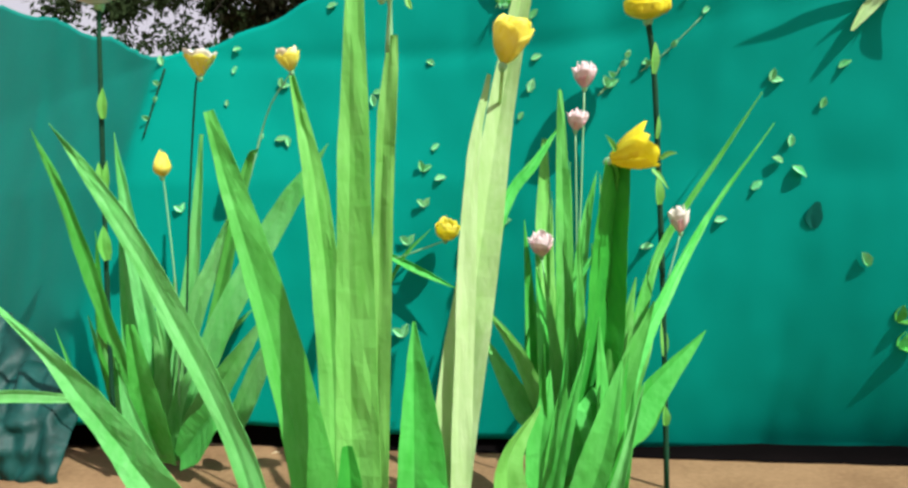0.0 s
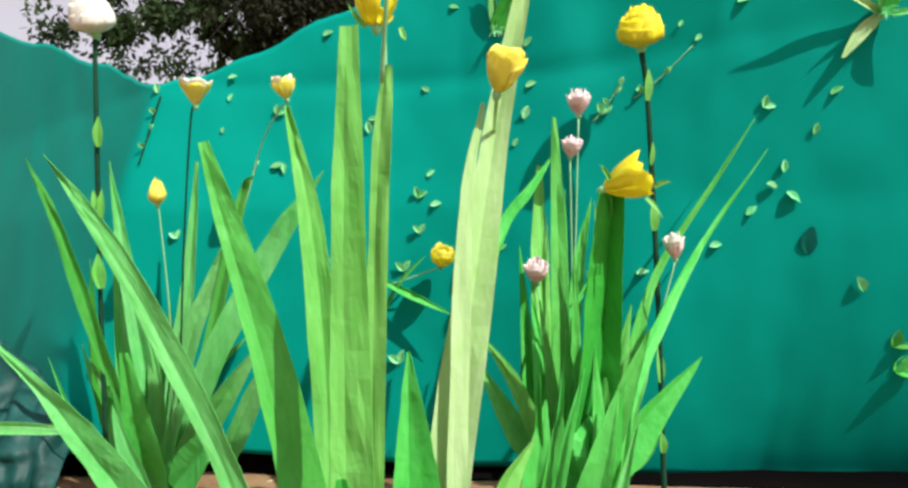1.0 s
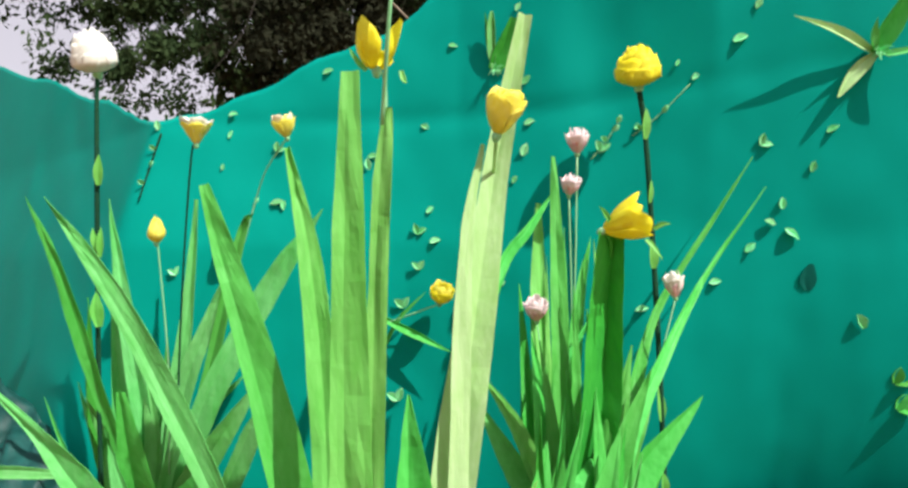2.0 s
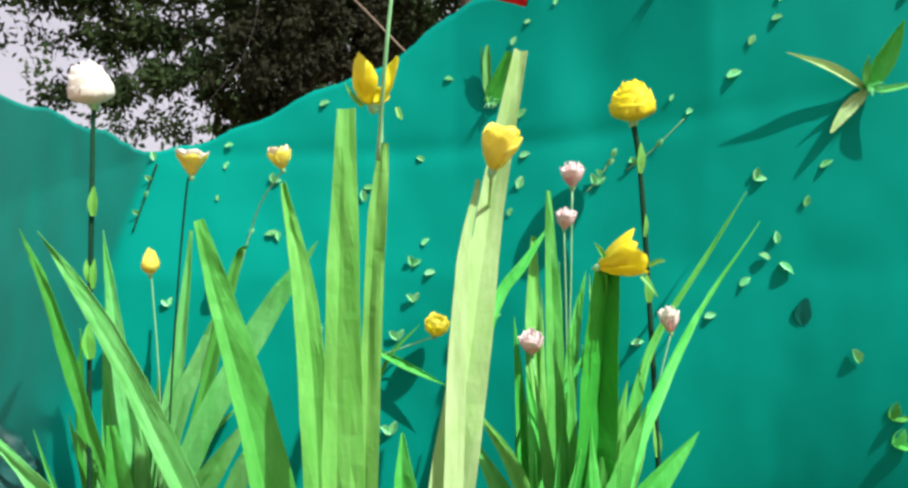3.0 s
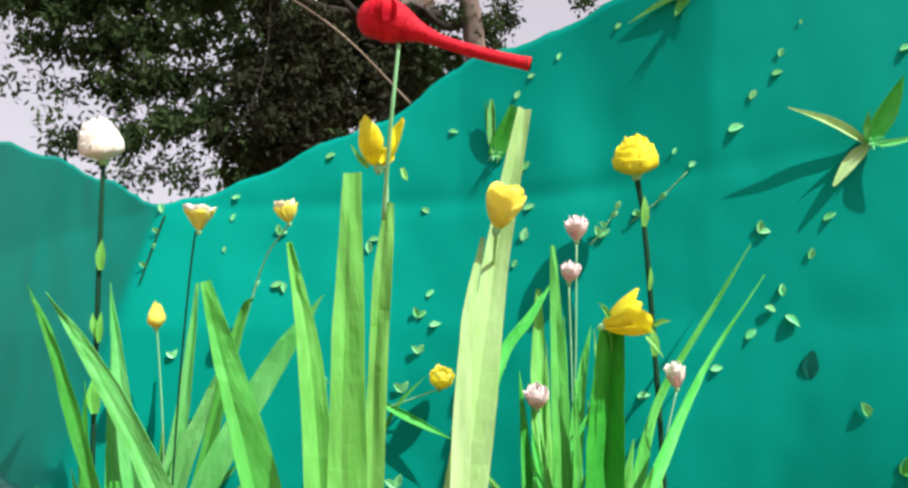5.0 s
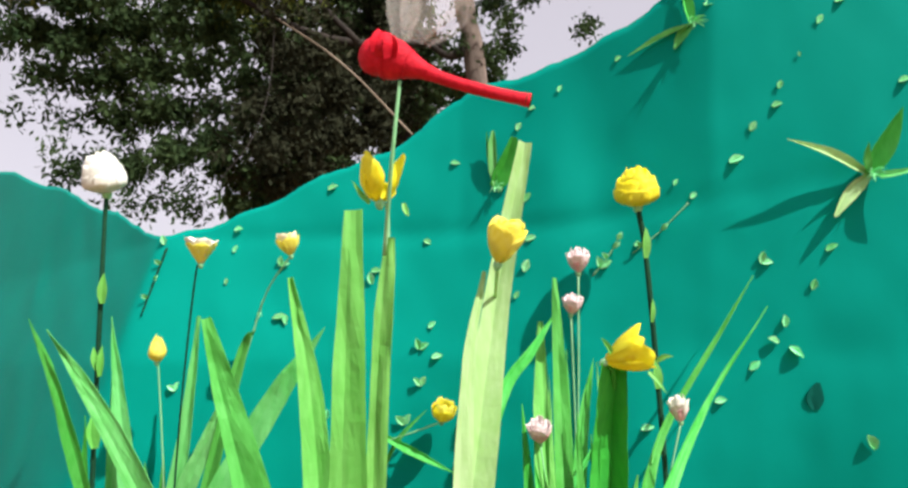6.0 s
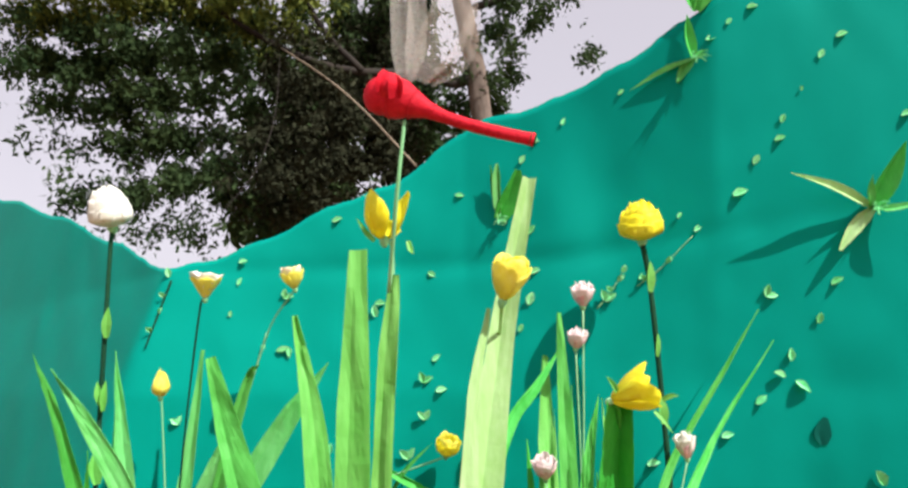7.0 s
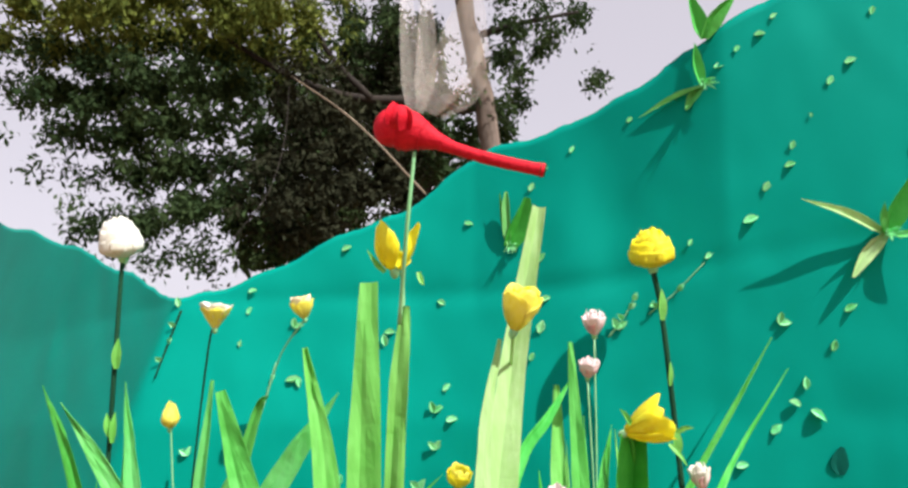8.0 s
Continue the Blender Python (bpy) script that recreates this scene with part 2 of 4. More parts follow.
def stem_of(parent, points, radius, mat, end=None, name="stem", label=""):
    bm = bmesh.new()
    tube(bm, points, radius, end, sides=8, steps=14, rough=0.15)
    return part(name, bm, mat, parent, label)


def rose(parent, place, axis, radius, height, mat, rings, inner=None, rise=1.5, point=0.25, pale=2):
    """Rings of petals, each (count, radius share, height share, inward, flare)."""
    parent = flower_head(parent, place, axis, radius)
    for k, (count, rs, hs, inward, fl) in enumerate(rings):
        for i in range(count):
            m = axis_pose(place, axis, 360 * i / count + 37 * k + random.uniform(-8, 8))
            petal(parent, m, radius * rs, height * hs * random.uniform(0.93, 1.06), 200 / count + 14, (inner or mat) if k >= len(rings) - pale and inner else mat, fl, point, inward, rise=rise)


def stem_leaf(parent, a, b, width, mat=LEAF_PALE):
    mid = (Vector(a) + Vector(b)) / 2 + Vector((0, -0.004, 0))
    return blade(parent, (a, mid, b), width, mat, 0.3, 0.5, 0.45, 0.05, 20, "stem_leaf", steps=8)


# ---- ground and sheets ----
bm = bmesh.new()
N = 90
grid = []
for j in range(N + 1):
    row = []
    for i in range(N + 1):
        u, v = i / N * 2 - 1, j / N * 2 - 1
        x, y = 2.2 * u + 300 * u ** 7, 1.2 + 2.2 * v + 300 * v ** 7
        near = math.exp(-((x * x + (y - 1.2) ** 2) / 6))
        z = near * (0.0035 * noise.noise(Vector((x * 3, y * 5, 0))) + 0.003 * noise.noise(Vector((x * 14, y * 20, 3))))
        row.append((x, y, z))
    grid.append(row)
sheet_grid(bm, grid, -0.01)
tagged(part("ground", bm, EARTH), "tan brown wrinkled cloth over bare earth", "ground", kind="structure")


def lerp_table(table, x):
    if x <= table[0][0]:
        return table[0][1]
    for (a, p), (b, q) in zip(table, table[1:]):
        if x <= b:
            s = (x - a) / (b - a)
            s = s * s * (3 - 2 * s) * 0.5 + s * 0.5
            return p + (q - p) * s
    return table[-1][1]


TOP = ((-3.2, 2.15), (-1.611, 1.352), (-1.151, 1.169), (-0.788, 1.005), (-0.527, 0.880), (-0.422, 0.897), (-0.295, 0.948), (-0.153, 1.021), (-0.006, 1.071), (0.128, 1.171), (0.194, 1.209), (0.281, 1.210), (0.376, 1.237), (0.491, 1.283), (0.599, 1.345), (0.709, 1.411), (1.1, 1.68), (2.4, 2.2))


def corner(z):
    """The corner where the back sheet turns into the side sheet; it leans out towards the ground."""
    return -0.52 - 0.30 * max(0.0, 0.87 - z) + 0.18 * max(0.0, z - 0.87)


def sheet_y(x, z=0.5):
    """The plan of the sheet: it comes nearer to the right and falls back past the corner at the left."""
    rise = 0.5 * (x - 0.04 + math.sqrt((x - 0.04) ** 2 + 0.012))
    soft = 0.004 + 0.03 * max(0.0, 0.8 - z)
    d = (corner(z) - x) / soft
    back = soft * (d if d > 30 else math.log1p(math.exp(d)) if d > -30 else 0.0)
    return 1.655 - 0.06 * (1 - math.exp(-rise / 0.22)) - 0.13 * min(rise, 1.2) + 1.0 * back + (0.12 - 0.25 * min(1.0, max(0.0, (x - 0.15) / 0.5))) * max(0.0, z - 0.6) + (0.03 + 0.15 * min(1.0, max(0.0, x / 0.8))) * max(0.0, 1 - max(0.0, z) / 0.6) ** 2


def folds(x, z):
    f = 0.016 * noise.noise(Vector((x * 2.3, 1, z * 1.4))) + 0.006 * noise.noise(Vector((x * 6, 2, z * 2.2)))
    f += 0.0022 * noise.noise(Vector((x * 17, 3, z * 11)))
    # a pull point with creases running from it
    f += 0.013 * math.exp(-((x - 0.40) / 0.10) ** 2) * math.exp(-((z - 0.97) / 0.15) ** 2) * math.sin((x - 0.40) * 20)
    # a tight horizontal pull across the cloth
    line = 0.874 + (0.12 * max(0.0, x - 0.35))
    f += 0.005 * math.exp(-((z - line) / 0.02) ** 2) * math.exp(-((x - 0.2) / 0.8) ** 2) - 0.06 * max(0.0, z - line) * math.exp(-((x - 0.1) / 0.5) ** 2)
    # slack creases that run slantwise
    f += 0.0022 * math.sin(38 * (x * 0.8 + z * 0.6) + 3 * noise.noise(Vector((x * 2, 8, z * 2)))) * max(0.0, noise.noise(Vector((x * 1.6, 11, z * 1.6))) + 0.1)
    return f


rows = []
columns = [-3.2 + 0.1 * i for i in range(21)] + [-1.15 + 0.0125 * i for i in range(186)] + [1.2 + 0.1 * i for i in range(13)]
for j in range(73):
    row = []
    for x in columns:
        ztop = lerp_table(TOP, x) + 0.004 * noise.noise(Vector((x * 25, 0, 0))) + 0.003 * noise.noise(Vector((x * 90, 2, 0)))
        z0 = 0.047 - 0.064 * max(-0.4, x) + 0.004 * noise.noise(Vector((x * 9, 0, 0)))
        z = z0 + (ztop - z0) * j / 72
        row.append((x, sheet_y(x, z) + folds(x, z), z))
    rows.append(row)
bm = bmesh.new()
sheet_grid(bm, rows, 0.0015)
tagged(part("wall_back", bm, SHEET), "taut teal green fabric sheet hung as a garden backdrop", "fabric wall", kind="structure")

PLASTIC = material("teal_plastic", 0.55, 0.3, 60, ((0.001, 0.034, 0.027), (0.008, 0.085, 0.072)), 14, 0.2, spec=0.3, stretch=(1, 1, 0.3), crumple_size=28.0)
drape = thing("plastic_sheet", (-0.8, 1.52, 0.0), "loose crumpled teal plastic sheet bunched at the foot of the wall", "plastic sheet")
for x0, x1, y0, top, seed, name in ((-0.98, -0.70, 1.54, 0.34, 1, "outer_fold"), (-0.80, -0.655, 1.50, 0.22, 5, "inner_fold")):
    rows = []
    for j in range(30):
        v = j / 29
        row = []
        for i in range(61):
            u = i / 60
            x = x0 + (x1 - x0) * u
            h = top * (1 - 0.5 * u * u)
            z = 0.004 + h * v
            y = y0 + 0.45 * max(0, x1 - x) * v - 0.003 * math.sin(u * 17 + seed + 3 * v) - 0.05 * abs(noise.noise(Vector((x * 16, seed, z * 10)))) + 0.07 * noise.noise(Vector((x * 7, seed, z * 5))) + 0.015 * noise.noise(Vector((x * 30, seed, z * 30)))
            y += 0.10 * v * v
            row.append((x + 0.012 * noise.noise(Vector((z * 14, seed, x * 4))), y, z))
        rows.append(row)
    bm = bmesh.new()
    sheet_grid(bm, rows, 0.001)
    part(name, bm, PLASTIC, drape)

# black strip standing in for the shaded gap under the sheet
rows = []
for j in range(6):
    v = j / 5
    row = []
    for k in range(-40, 81):
        x = k / 40
        y0 = 1.665 - 0.145 * x
        y1 = sheet_y(x, 0.0) + 0.03
        flat, up = min(1.0, v / 0.6), max(0.0, (v - 0.6) / 0.4)
        row.append((x, y0 + (y1 - y0) * flat + 0.006 * noise.noise(Vector((x * 16, 0, v * 3))), 0.013 + 0.004 * flat + 0.11 * up + 0.002 * noise.noise(Vector((x * 11, 4, v)))))
    rows.append(row)
bm = bmesh.new()
sheet_grid(bm, rows, 0.002)
tagged(part("skirting", bm, SKIRT), "black strip painted as the shade under the green sheet", "skirting", kind="structure")


# ---- plants: left clump ----
left = thing("paper_plant", (-0.503, 1.63, 0.0), "clump of bright green folded paper grass leaves with a broad base", "paper plant", "paper plants")
blade(left, ((-0.491, 1.55, 0.031), (-0.523, 1.53, 0.219), (-0.534, 1.5, 0.611)), 0.0456, LEAF_MINT, foot=0.9)
blade(left, ((-0.463, 1.54, 0.034), (-0.476, 1.5, 0.27), (-0.508, 1.48, 0.521), (-0.532, 1.48, 0.688)), 0.0388, LEAF_MINT, foot=0.9)
blade(left, ((-0.465, 1.53, 0.031), (-0.474, 1.47, 0.163), (-0.492, 1.44, 0.324)), 0.0662, LEAF, foot=0.75, taper=0.4, top=0.25)
blade(left, ((-0.496, 1.55, 0.031), (-0.521, 1.53, 0.149), (-0.585, 1.5, 0.306)), 0.0548, LEAF_MINT, foot=0.7)
blade(left, ((-0.518, 1.56, 0.034), (-0.54, 1.52, 0.152), (-0.546, 1.5, 0.26)), 0.0388, LEAF_MINT, foot=0.7)
blade(left, ((-0.505, 1.56, 0.07), (-0.544, 1.45, 0.346), (-0.581, 1.37, 0.572), (-0.611, 1.331, 0.678)), 0.0265, LEAF, foot=0.8)
blade(left, ((-0.462, 1.57, 0.043), (-0.441, 1.56, 0.26), (-0.407, 1.55, 0.45), (-0.381, 1.53, 0.69)), 0.0308, LEAF_MINT, foot=0.9, taper=0.5, top=0.25)
blade(left, ((-0.453, 1.56, 0.034), (-0.415, 1.55, 0.297), (-0.357, 1.54, 0.45), (-0.326, 1.53, 0.533)), 0.0388, LEAF_MINT, foot=0.9)
blade(left, ((-0.431, 1.55, 0.048), (-0.365, 1.54, 0.31), (-0.291, 1.52, 0.611), (-0.26, 1.5, 0.66)), 0.0297, LEAF, foot=0.9)
blade(left, ((-0.436, 1.53, 0.043), (-0.353, 1.5, 0.28), (-0.218, 1.47, 0.518), (-0.116, 1.44, 0.66)), 0.0502, LEAF_MINT, foot=0.7, taper=0.6)
blade(left, ((-0.436, 1.53, 0.049), (-0.355, 1.5, 0.178), (-0.257, 1.48, 0.316)), 0.0571, LEAF_MINT, foot=0.6, taper=0.4, top=0.2, turn=15)
blade(left, ((-0.426, 1.5, 0.046), (-0.366, 1.46, 0.114), (-0.31, 1.43, 0.182)), 0.0867, LEAF, foot=0.5, taper=0.3, top=0.45, turn=-25)
blade(left, ((-0.328, 1.5, 0.085), (-0.282, 1.48, 0.181), (-0.24, 1.46, 0.274)), 0.0411, LEAF_MINT, foot=0.7, taper=0.7, top=0.5)
blade(left, ((-0.478, 1.58, 0.028), (-0.48, 1.58, 0.257), (-0.493, 1.58, 0.402)), 0.0388, LEAF_MINT, foot=0.8)
blade(left, ((-0.466, 1.58, 0.028), (-0.456, 1.58, 0.197), (-0.457, 1.58, 0.413)), 0.0342, LEAF_DEEP, foot=0.8)
blade(left, ((-0.522, 1.57, 0.031), (-0.559, 1.55, 0.145), (-0.584, 1.53, 0.313), (-0.595, 1.53, 0.499)), 0.0342, LEAF_DEEP, foot=0.8)
blade(left, ((-0.605, 1.5, 0.169), (-0.622, 1.48, 0.23), (-0.643, 1.46, 0.314)), 0.0091, LEAF, foot=0.8)

for base, mid, tip, wide in (
        ((-0.52, 1.58, 0.028), (-0.53, 1.57, 0.236), (-0.515, 1.56, 0.415), 24), ((-0.473, 1.52, 0.046), (-0.454, 1.5, 0.224), (-0.474, 1.5, 0.362), 30),
        ((-0.45, 1.52, 0.046), (-0.423, 1.5, 0.167), (-0.374, 1.5, 0.269), 26), ((-0.459, 1.56, 0.034), (-0.402, 1.56, 0.212), (-0.342, 1.55, 0.355), 30),
        ((-0.457, 1.57, 0.031), (-0.391, 1.58, 0.232), (-0.293, 1.58, 0.34), 24), ((-0.53, 1.56, 0.041), (-0.57, 1.55, 0.157), (-0.618, 1.54, 0.33), 20),
        ((-0.48, 1.5, 0.047), (-0.502, 1.47, 0.13), (-0.52, 1.45, 0.224), 30), ((-0.452, 1.54, 0.034), (-0.423, 1.54, 0.216), (-0.425, 1.54, 0.334), 22)):
    blade(left, (base, mid, tip), wide / 1297 * 1.5, LEAF_MINT, foot=0.8, taper=0.35)

# near leaves that lean in from the front
front = thing("paper_plant", (-0.189, 1.304, 0.0), "sparse clump of long leaning green paper leaves", "paper plant", "paper plants")
blade(front, ((-0.119, 0.98, 0.083), (-0.172, 0.98, 0.248), (-0.278, 1.0, 0.448), (-0.361, 1.02, 0.569), (-0.416, 1.02, 0.643)), 0.0355, LEAF_MINT, foot=0.95, taper=0.4)
blade(front, ((-0.216, 0.95, 0.119), (-0.278, 0.95, 0.214), (-0.357, 0.97, 0.297), (-0.402, 0.98, 0.343), (-0.478, 1.0, 0.405)), 0.065, LEAF_MINT, foot=0.95, taper=0.12, top=0.06, power=1.0)
blade(front, ((-0.059, 1.0, 0.073), (-0.083, 1.0, 0.226), (-0.129, 1.0, 0.416), (-0.171, 0.995, 0.559), (-0.199, 0.993, 0.654)), 0.0600, LEAF, foot=0.95, taper=0.1, top=0.22, fold=0.22, turn=18)
blade(front, ((-0.586, 1.1, 0.262), (-0.52, 1.1, 0.266), (-0.446, 1.1, 0.262), (-0.424, 1.15, 0.248)), 0.0183, LEAF_MINT, foot=0.9)

# middle clump
middle = thing("paper_plant", (-0.018, 1.184, 0.0), "tall clump of pale green folded paper leaves with blunt tips", "paper plant", "paper plants")
blade(middle, ((0.002, 0.9, 0.117), (-0.001, 0.9, 0.295), (-0.003, 0.91, 0.567), (-0.001, 0.915, 0.779)), 0.0521, LEAF_PALE, fold=0.14, foot=0.95, taper=0.25, top=0.44)
blade(middle, ((0.007, 1.06, 0.046), (0.012, 1.07, 0.335), (0.019, 1.08, 0.578), (0.032, 1.083, 0.772)), 0.0278, LEAF_PALE, foot=0.8, taper=0.8, top=0.5)
blade(middle, ((-0.055, 1.07, 0.042), (-0.057, 1.07, 0.32), (-0.076, 1.07, 0.554), (-0.107, 1.07, 0.714)), 0.0400, LEAF_PALE, foot=0.8, taper=0.45, top=0.2)
blade(middle, ((0.074, 0.98, 0.065), (0.07, 0.98, 0.215), (0.061, 1.0, 0.38)), 0.065, LEAF, foot=0.9, taper=0.35, top=0.06)
blade(middle, ((0.092, 1.0, 0.056), (0.122, 1.06, 0.287), (0.154, 1.12, 0.462), (0.194, 1.2, 0.702), (0.247, 1.228, 0.956)), 0.0633, LEAF_CREAM, foot=0.9, taper=0.25, top=0.36, fold=0.3)
blade(middle, ((0.116, 1.0, 0.088), (0.126, 1.04, 0.31), (0.141, 1.09, 0.58), (0.17, 1.14, 0.728)), 0.0285, LEAF_CREAM, foot=0.9, taper=0.4, top=0.2, fold=0.08, turn=25)
blade(middle, ((-0.013, 0.88, 0.126), (-0.007, 0.87, 0.197), (-0.01, 0.87, 0.256)), 0.0393, LEAF_DEEP, foot=0.9, taper=0.2, top=0.3)
blade(middle, ((0.188, 0.96, 0.117), (0.182, 0.97, 0.202), (0.225, 1.0, 0.268)), 0.0468, LEAF_PALE, foot=0.9, taper=0.2, turn=20)

# right clump
right = thing("paper_plant", (0.329, 1.426, 0.0), "dense clump of green paper leaves with crumpled paper at its base", "paper plant", "paper plants")
blade(right, ((0.29, 1.16, 0.069), (0.328, 1.12, 0.324), (0.337, 1.1, 0.477), (0.341, 1.06, 0.594)), 0.0649, LEAF_DEEP, foot=0.8, taper=0.3, top=0.55, fold=0.5)
blade(right, ((0.304, 1.16, 0.069), (0.414, 1.28, 0.297), (0.492, 1.38, 0.459), (0.622, 1.42, 0.64), (0.701, 1.44, 0.75)), 0.0346, LEAF, foot=0.9, taper=0.2, power=0.55)
blade(right, ((0.326, 1.14, 0.076), (0.394, 1.2, 0.274), (0.526, 1.34, 0.45), (0.61, 1.4, 0.553), (0.717, 1.42, 0.69)), 0.04, LEAF, foot=0.9, taper=0.2, power=0.55)
blade(right, ((0.28, 1.24, 0.058), (0.283, 1.36, 0.244), (0.289, 1.45, 0.491), (0.295, 1.47, 0.669)), 0.0336, LEAF_PALE, foot=0.9, taper=0.6, top=0.3)
blade(right, ((0.283, 1.2, 0.072), (0.297, 1.25, 0.341), (0.303, 1.3, 0.552), (0.304, 1.33, 0.738)), 0.0296, LEAF, foot=0.9, taper=0.5, top=0.25)
blade(right, ((0.27, 1.24, 0.067), (0.264, 1.38, 0.24), (0.254, 1.46, 0.514)), 0.0341, LEAF_DEEP, foot=0.9)
blade(right, ((0.271, 1.18, 0.08), (0.262, 1.2, 0.293), (0.247, 1.22, 0.436)), 0.0341, LEAF, foot=0.9, taper=0.4)
blade(right, ((0.296, 1.22, 0.084), (0.313, 1.26, 0.301), (0.34, 1.3, 0.492), (0.365, 1.32, 0.597)), 0.0257, LEAF, foot=0.9)
blade(right, ((0.297, 1.2, 0.091), (0.283, 1.25, 0.322), (0.356, 1.28, 0.463), (0.386, 1.3, 0.536)), 0.0099, LEAF, foot=0.9)
blade(right, ((0.162, 1.2, 0.422), (0.211, 1.28, 0.552), (0.257, 1.3, 0.611), (0.304, 1.33, 0.678)), 0.019, LEAF, foot=0.6, taper=0.5)
blade(right, ((0.305, 1.12, 0.093), (0.349, 1.12, 0.238), (0.414, 1.14, 0.389)), 0.0383, LEAF, foot=0.9, taper=0.5)
blade(right, ((0.388, 1.3, 0.104), (0.456, 1.33, 0.197), (0.567, 1.36, 0.313)), 0.0592, LEAF, foot=0.4, taper=0.35)
blade(right, ((0.412, 1.36, 0.117), (0.454, 1.36, 0.143), (0.494, 1.36, 0.184)), 0.0434, LEAF, foot=0.4, taper=0.4)
blade(right, ((0.261, 1.2, 0.183), (0.225, 1.25, 0.285), (0.17, 1.3, 0.366)), 0.0257, LEAF_PALE, foot=0.6)
blade(right, ((0.261, 1.2, 0.165), (0.215, 1.24, 0.23), (0.163, 1.3, 0.321)), 0.0434, LEAF, foot=0.6, taper=0.3)
blade(right, ((0.234, 1.1, 0.109), (0.239, 1.1, 0.194), (0.255, 1.12, 0.291)), 0.0436, LEAF, foot=0.9)
blade(right, ((0.289, 1.15, 0.09), (0.321, 1.2, 0.274), (0.359, 1.25, 0.436), (0.366, 1.3, 0.59)), 0.0158, LEAF_PALE, foot=0.9)
blade(right, ((0.29, 1.08, 0.099), (0.321, 1.07, 0.201), (0.352, 1.08, 0.314)), 0.0483, LEAF, foot=0.9, taper=0.3, turn=-15)


for base, mid, tip, wide, mat in (
        ((0.275, 1.24, 0.058), (0.296, 1.38, 0.261), (0.307, 1.46, 0.569), 18, LEAF_PALE), ((0.282, 1.22, 0.065), (0.31, 1.27, 0.3), (0.319, 1.32, 0.612), 16, LEAF),
        ((0.288, 1.2, 0.072), (0.317, 1.23, 0.306), (0.323, 1.26, 0.512), 22, LEAF), ((0.297, 1.2, 0.072), (0.342, 1.24, 0.285), (0.348, 1.28, 0.473), 20, LEAF),
        ((0.261, 1.24, 0.067), (0.254, 1.38, 0.219), (0.26, 1.47, 0.469), 20, LEAF_DEEP), ((0.268, 1.16, 0.096), (0.275, 1.17, 0.245), (0.258, 1.2, 0.43), 26, LEAF),
        ((0.285, 1.13, 0.089), (0.299, 1.13, 0.219), (0.292, 1.16, 0.388), 30, LEAF), ((0.305, 1.14, 0.085), (0.362, 1.16, 0.282), (0.402, 1.2, 0.42), 34, LEAF),
        ((0.329, 1.2, 0.062), (0.413, 1.24, 0.266), (0.455, 1.28, 0.336), 30, LEAF), ((0.251, 1.1, 0.109), (0.264, 1.1, 0.193), (0.276, 1.12, 0.29), 34, LEAF)):
    blade(right, (base, mid, tip), wide / 1297 * 1.25, mat, foot=0.8, taper=0.4)


def crumple(parent, place, rx, ry, rz, mat, seed):
    bm = bmesh.new()
    bmesh.ops.create_icosphere(bm, subdivisions=3, radius=1)
    for v in bm.verts:
        d = v.co.normalized()
        r = 1 + 0.35 * noise.noise(d * 1.7 + Vector((seed, 0, 0))) + 0.30 * abs(noise.noise(d * 3 + Vector((0, seed, 0)))) - 0.30 * abs(noise.noise(d * 5)) + 0.05 * noise.noise(d * 16)
        v.co = Vector((d.x * rx, d.y * ry, d.z * rz)) * r + Vector(place)
    ob = part("crumpled_base", bm, mat, parent, "crumpled green paper")
    for p in ob.data.polygons:
        p.use_smooth = False
    return ob


crumple(right, (0.305, 1.13, 0.165), 0.045, 0.04, 0.085, LEAF, 3)
crumple(right, (0.268, 1.15, 0.135), 0.035, 0.035, 0.07, LEAF_DEEP, 8)
rnd = random.Random(12)
for k in range(15):
    x0, dx = rnd.uniform(0.235, 0.345), rnd.uniform(-0.025, 0.085)
    y0, tall = rnd.uniform(1.08, 1.2), rnd.uniform(0.2, 0.36)
    blade(right, ((x0, y0, 0.03), (x0 + dx * 0.4, y0 - 0.01, 0.03 + tall * 0.5), (x0 + dx, y0 + rnd.uniform(-0.02, 0.05), 0.03 + tall)), rnd.uniform(0.014, 0.034), (LEAF, LEAF_DEEP, LEAF, LEAF_MINT)[k % 4], foot=0.8, taper=rnd.uniform(0.25, 0.5), turn=rnd.uniform(-35, 35))


# ---- flowers ----
def flower(place_foot, label, group="paper flowers"):
    return thing("paper_flower", place_foot, label, "paper flower", group)


f = flower((-0.556, 1.5, 0.054), "large white layered paper rose on a tall dark green stem")
C = Vector((-0.547, 1.46, 0.926))
stem_of(f, ((-0.551, 1.5, 0.048), (-0.547, 1.47, 0.388), (-0.548, 1.46, 0.842), C), 0.0048, STEM_DARK)
rose(f, C, (-0.1, -0.3, 1), 0.0425, 0.080, WHITE, ((7, 0.98, 0.48, 0.06, 0.0), (6, 1.0, 0.74, 0.22, 0.0), (6, 1.03, 0.92, 0.46, 0.0), (5, 0.95, 0.99, 0.6, 0), (4, 0.7, 0.98, 0.66, 0)), rise=1.9, point=0.0)
stem_leaf(f, (-0.539, 1.45, 0.711), (-0.539, 1.45, 0.769), 0.0178)
stem_leaf(f, (-0.537, 1.45, 0.444), (-0.543, 1.45, 0.51), 0.0244)
stem_leaf(f, (-0.542, 1.45, 0.586), (-0.55, 1.45, 0.63), 0.0133)
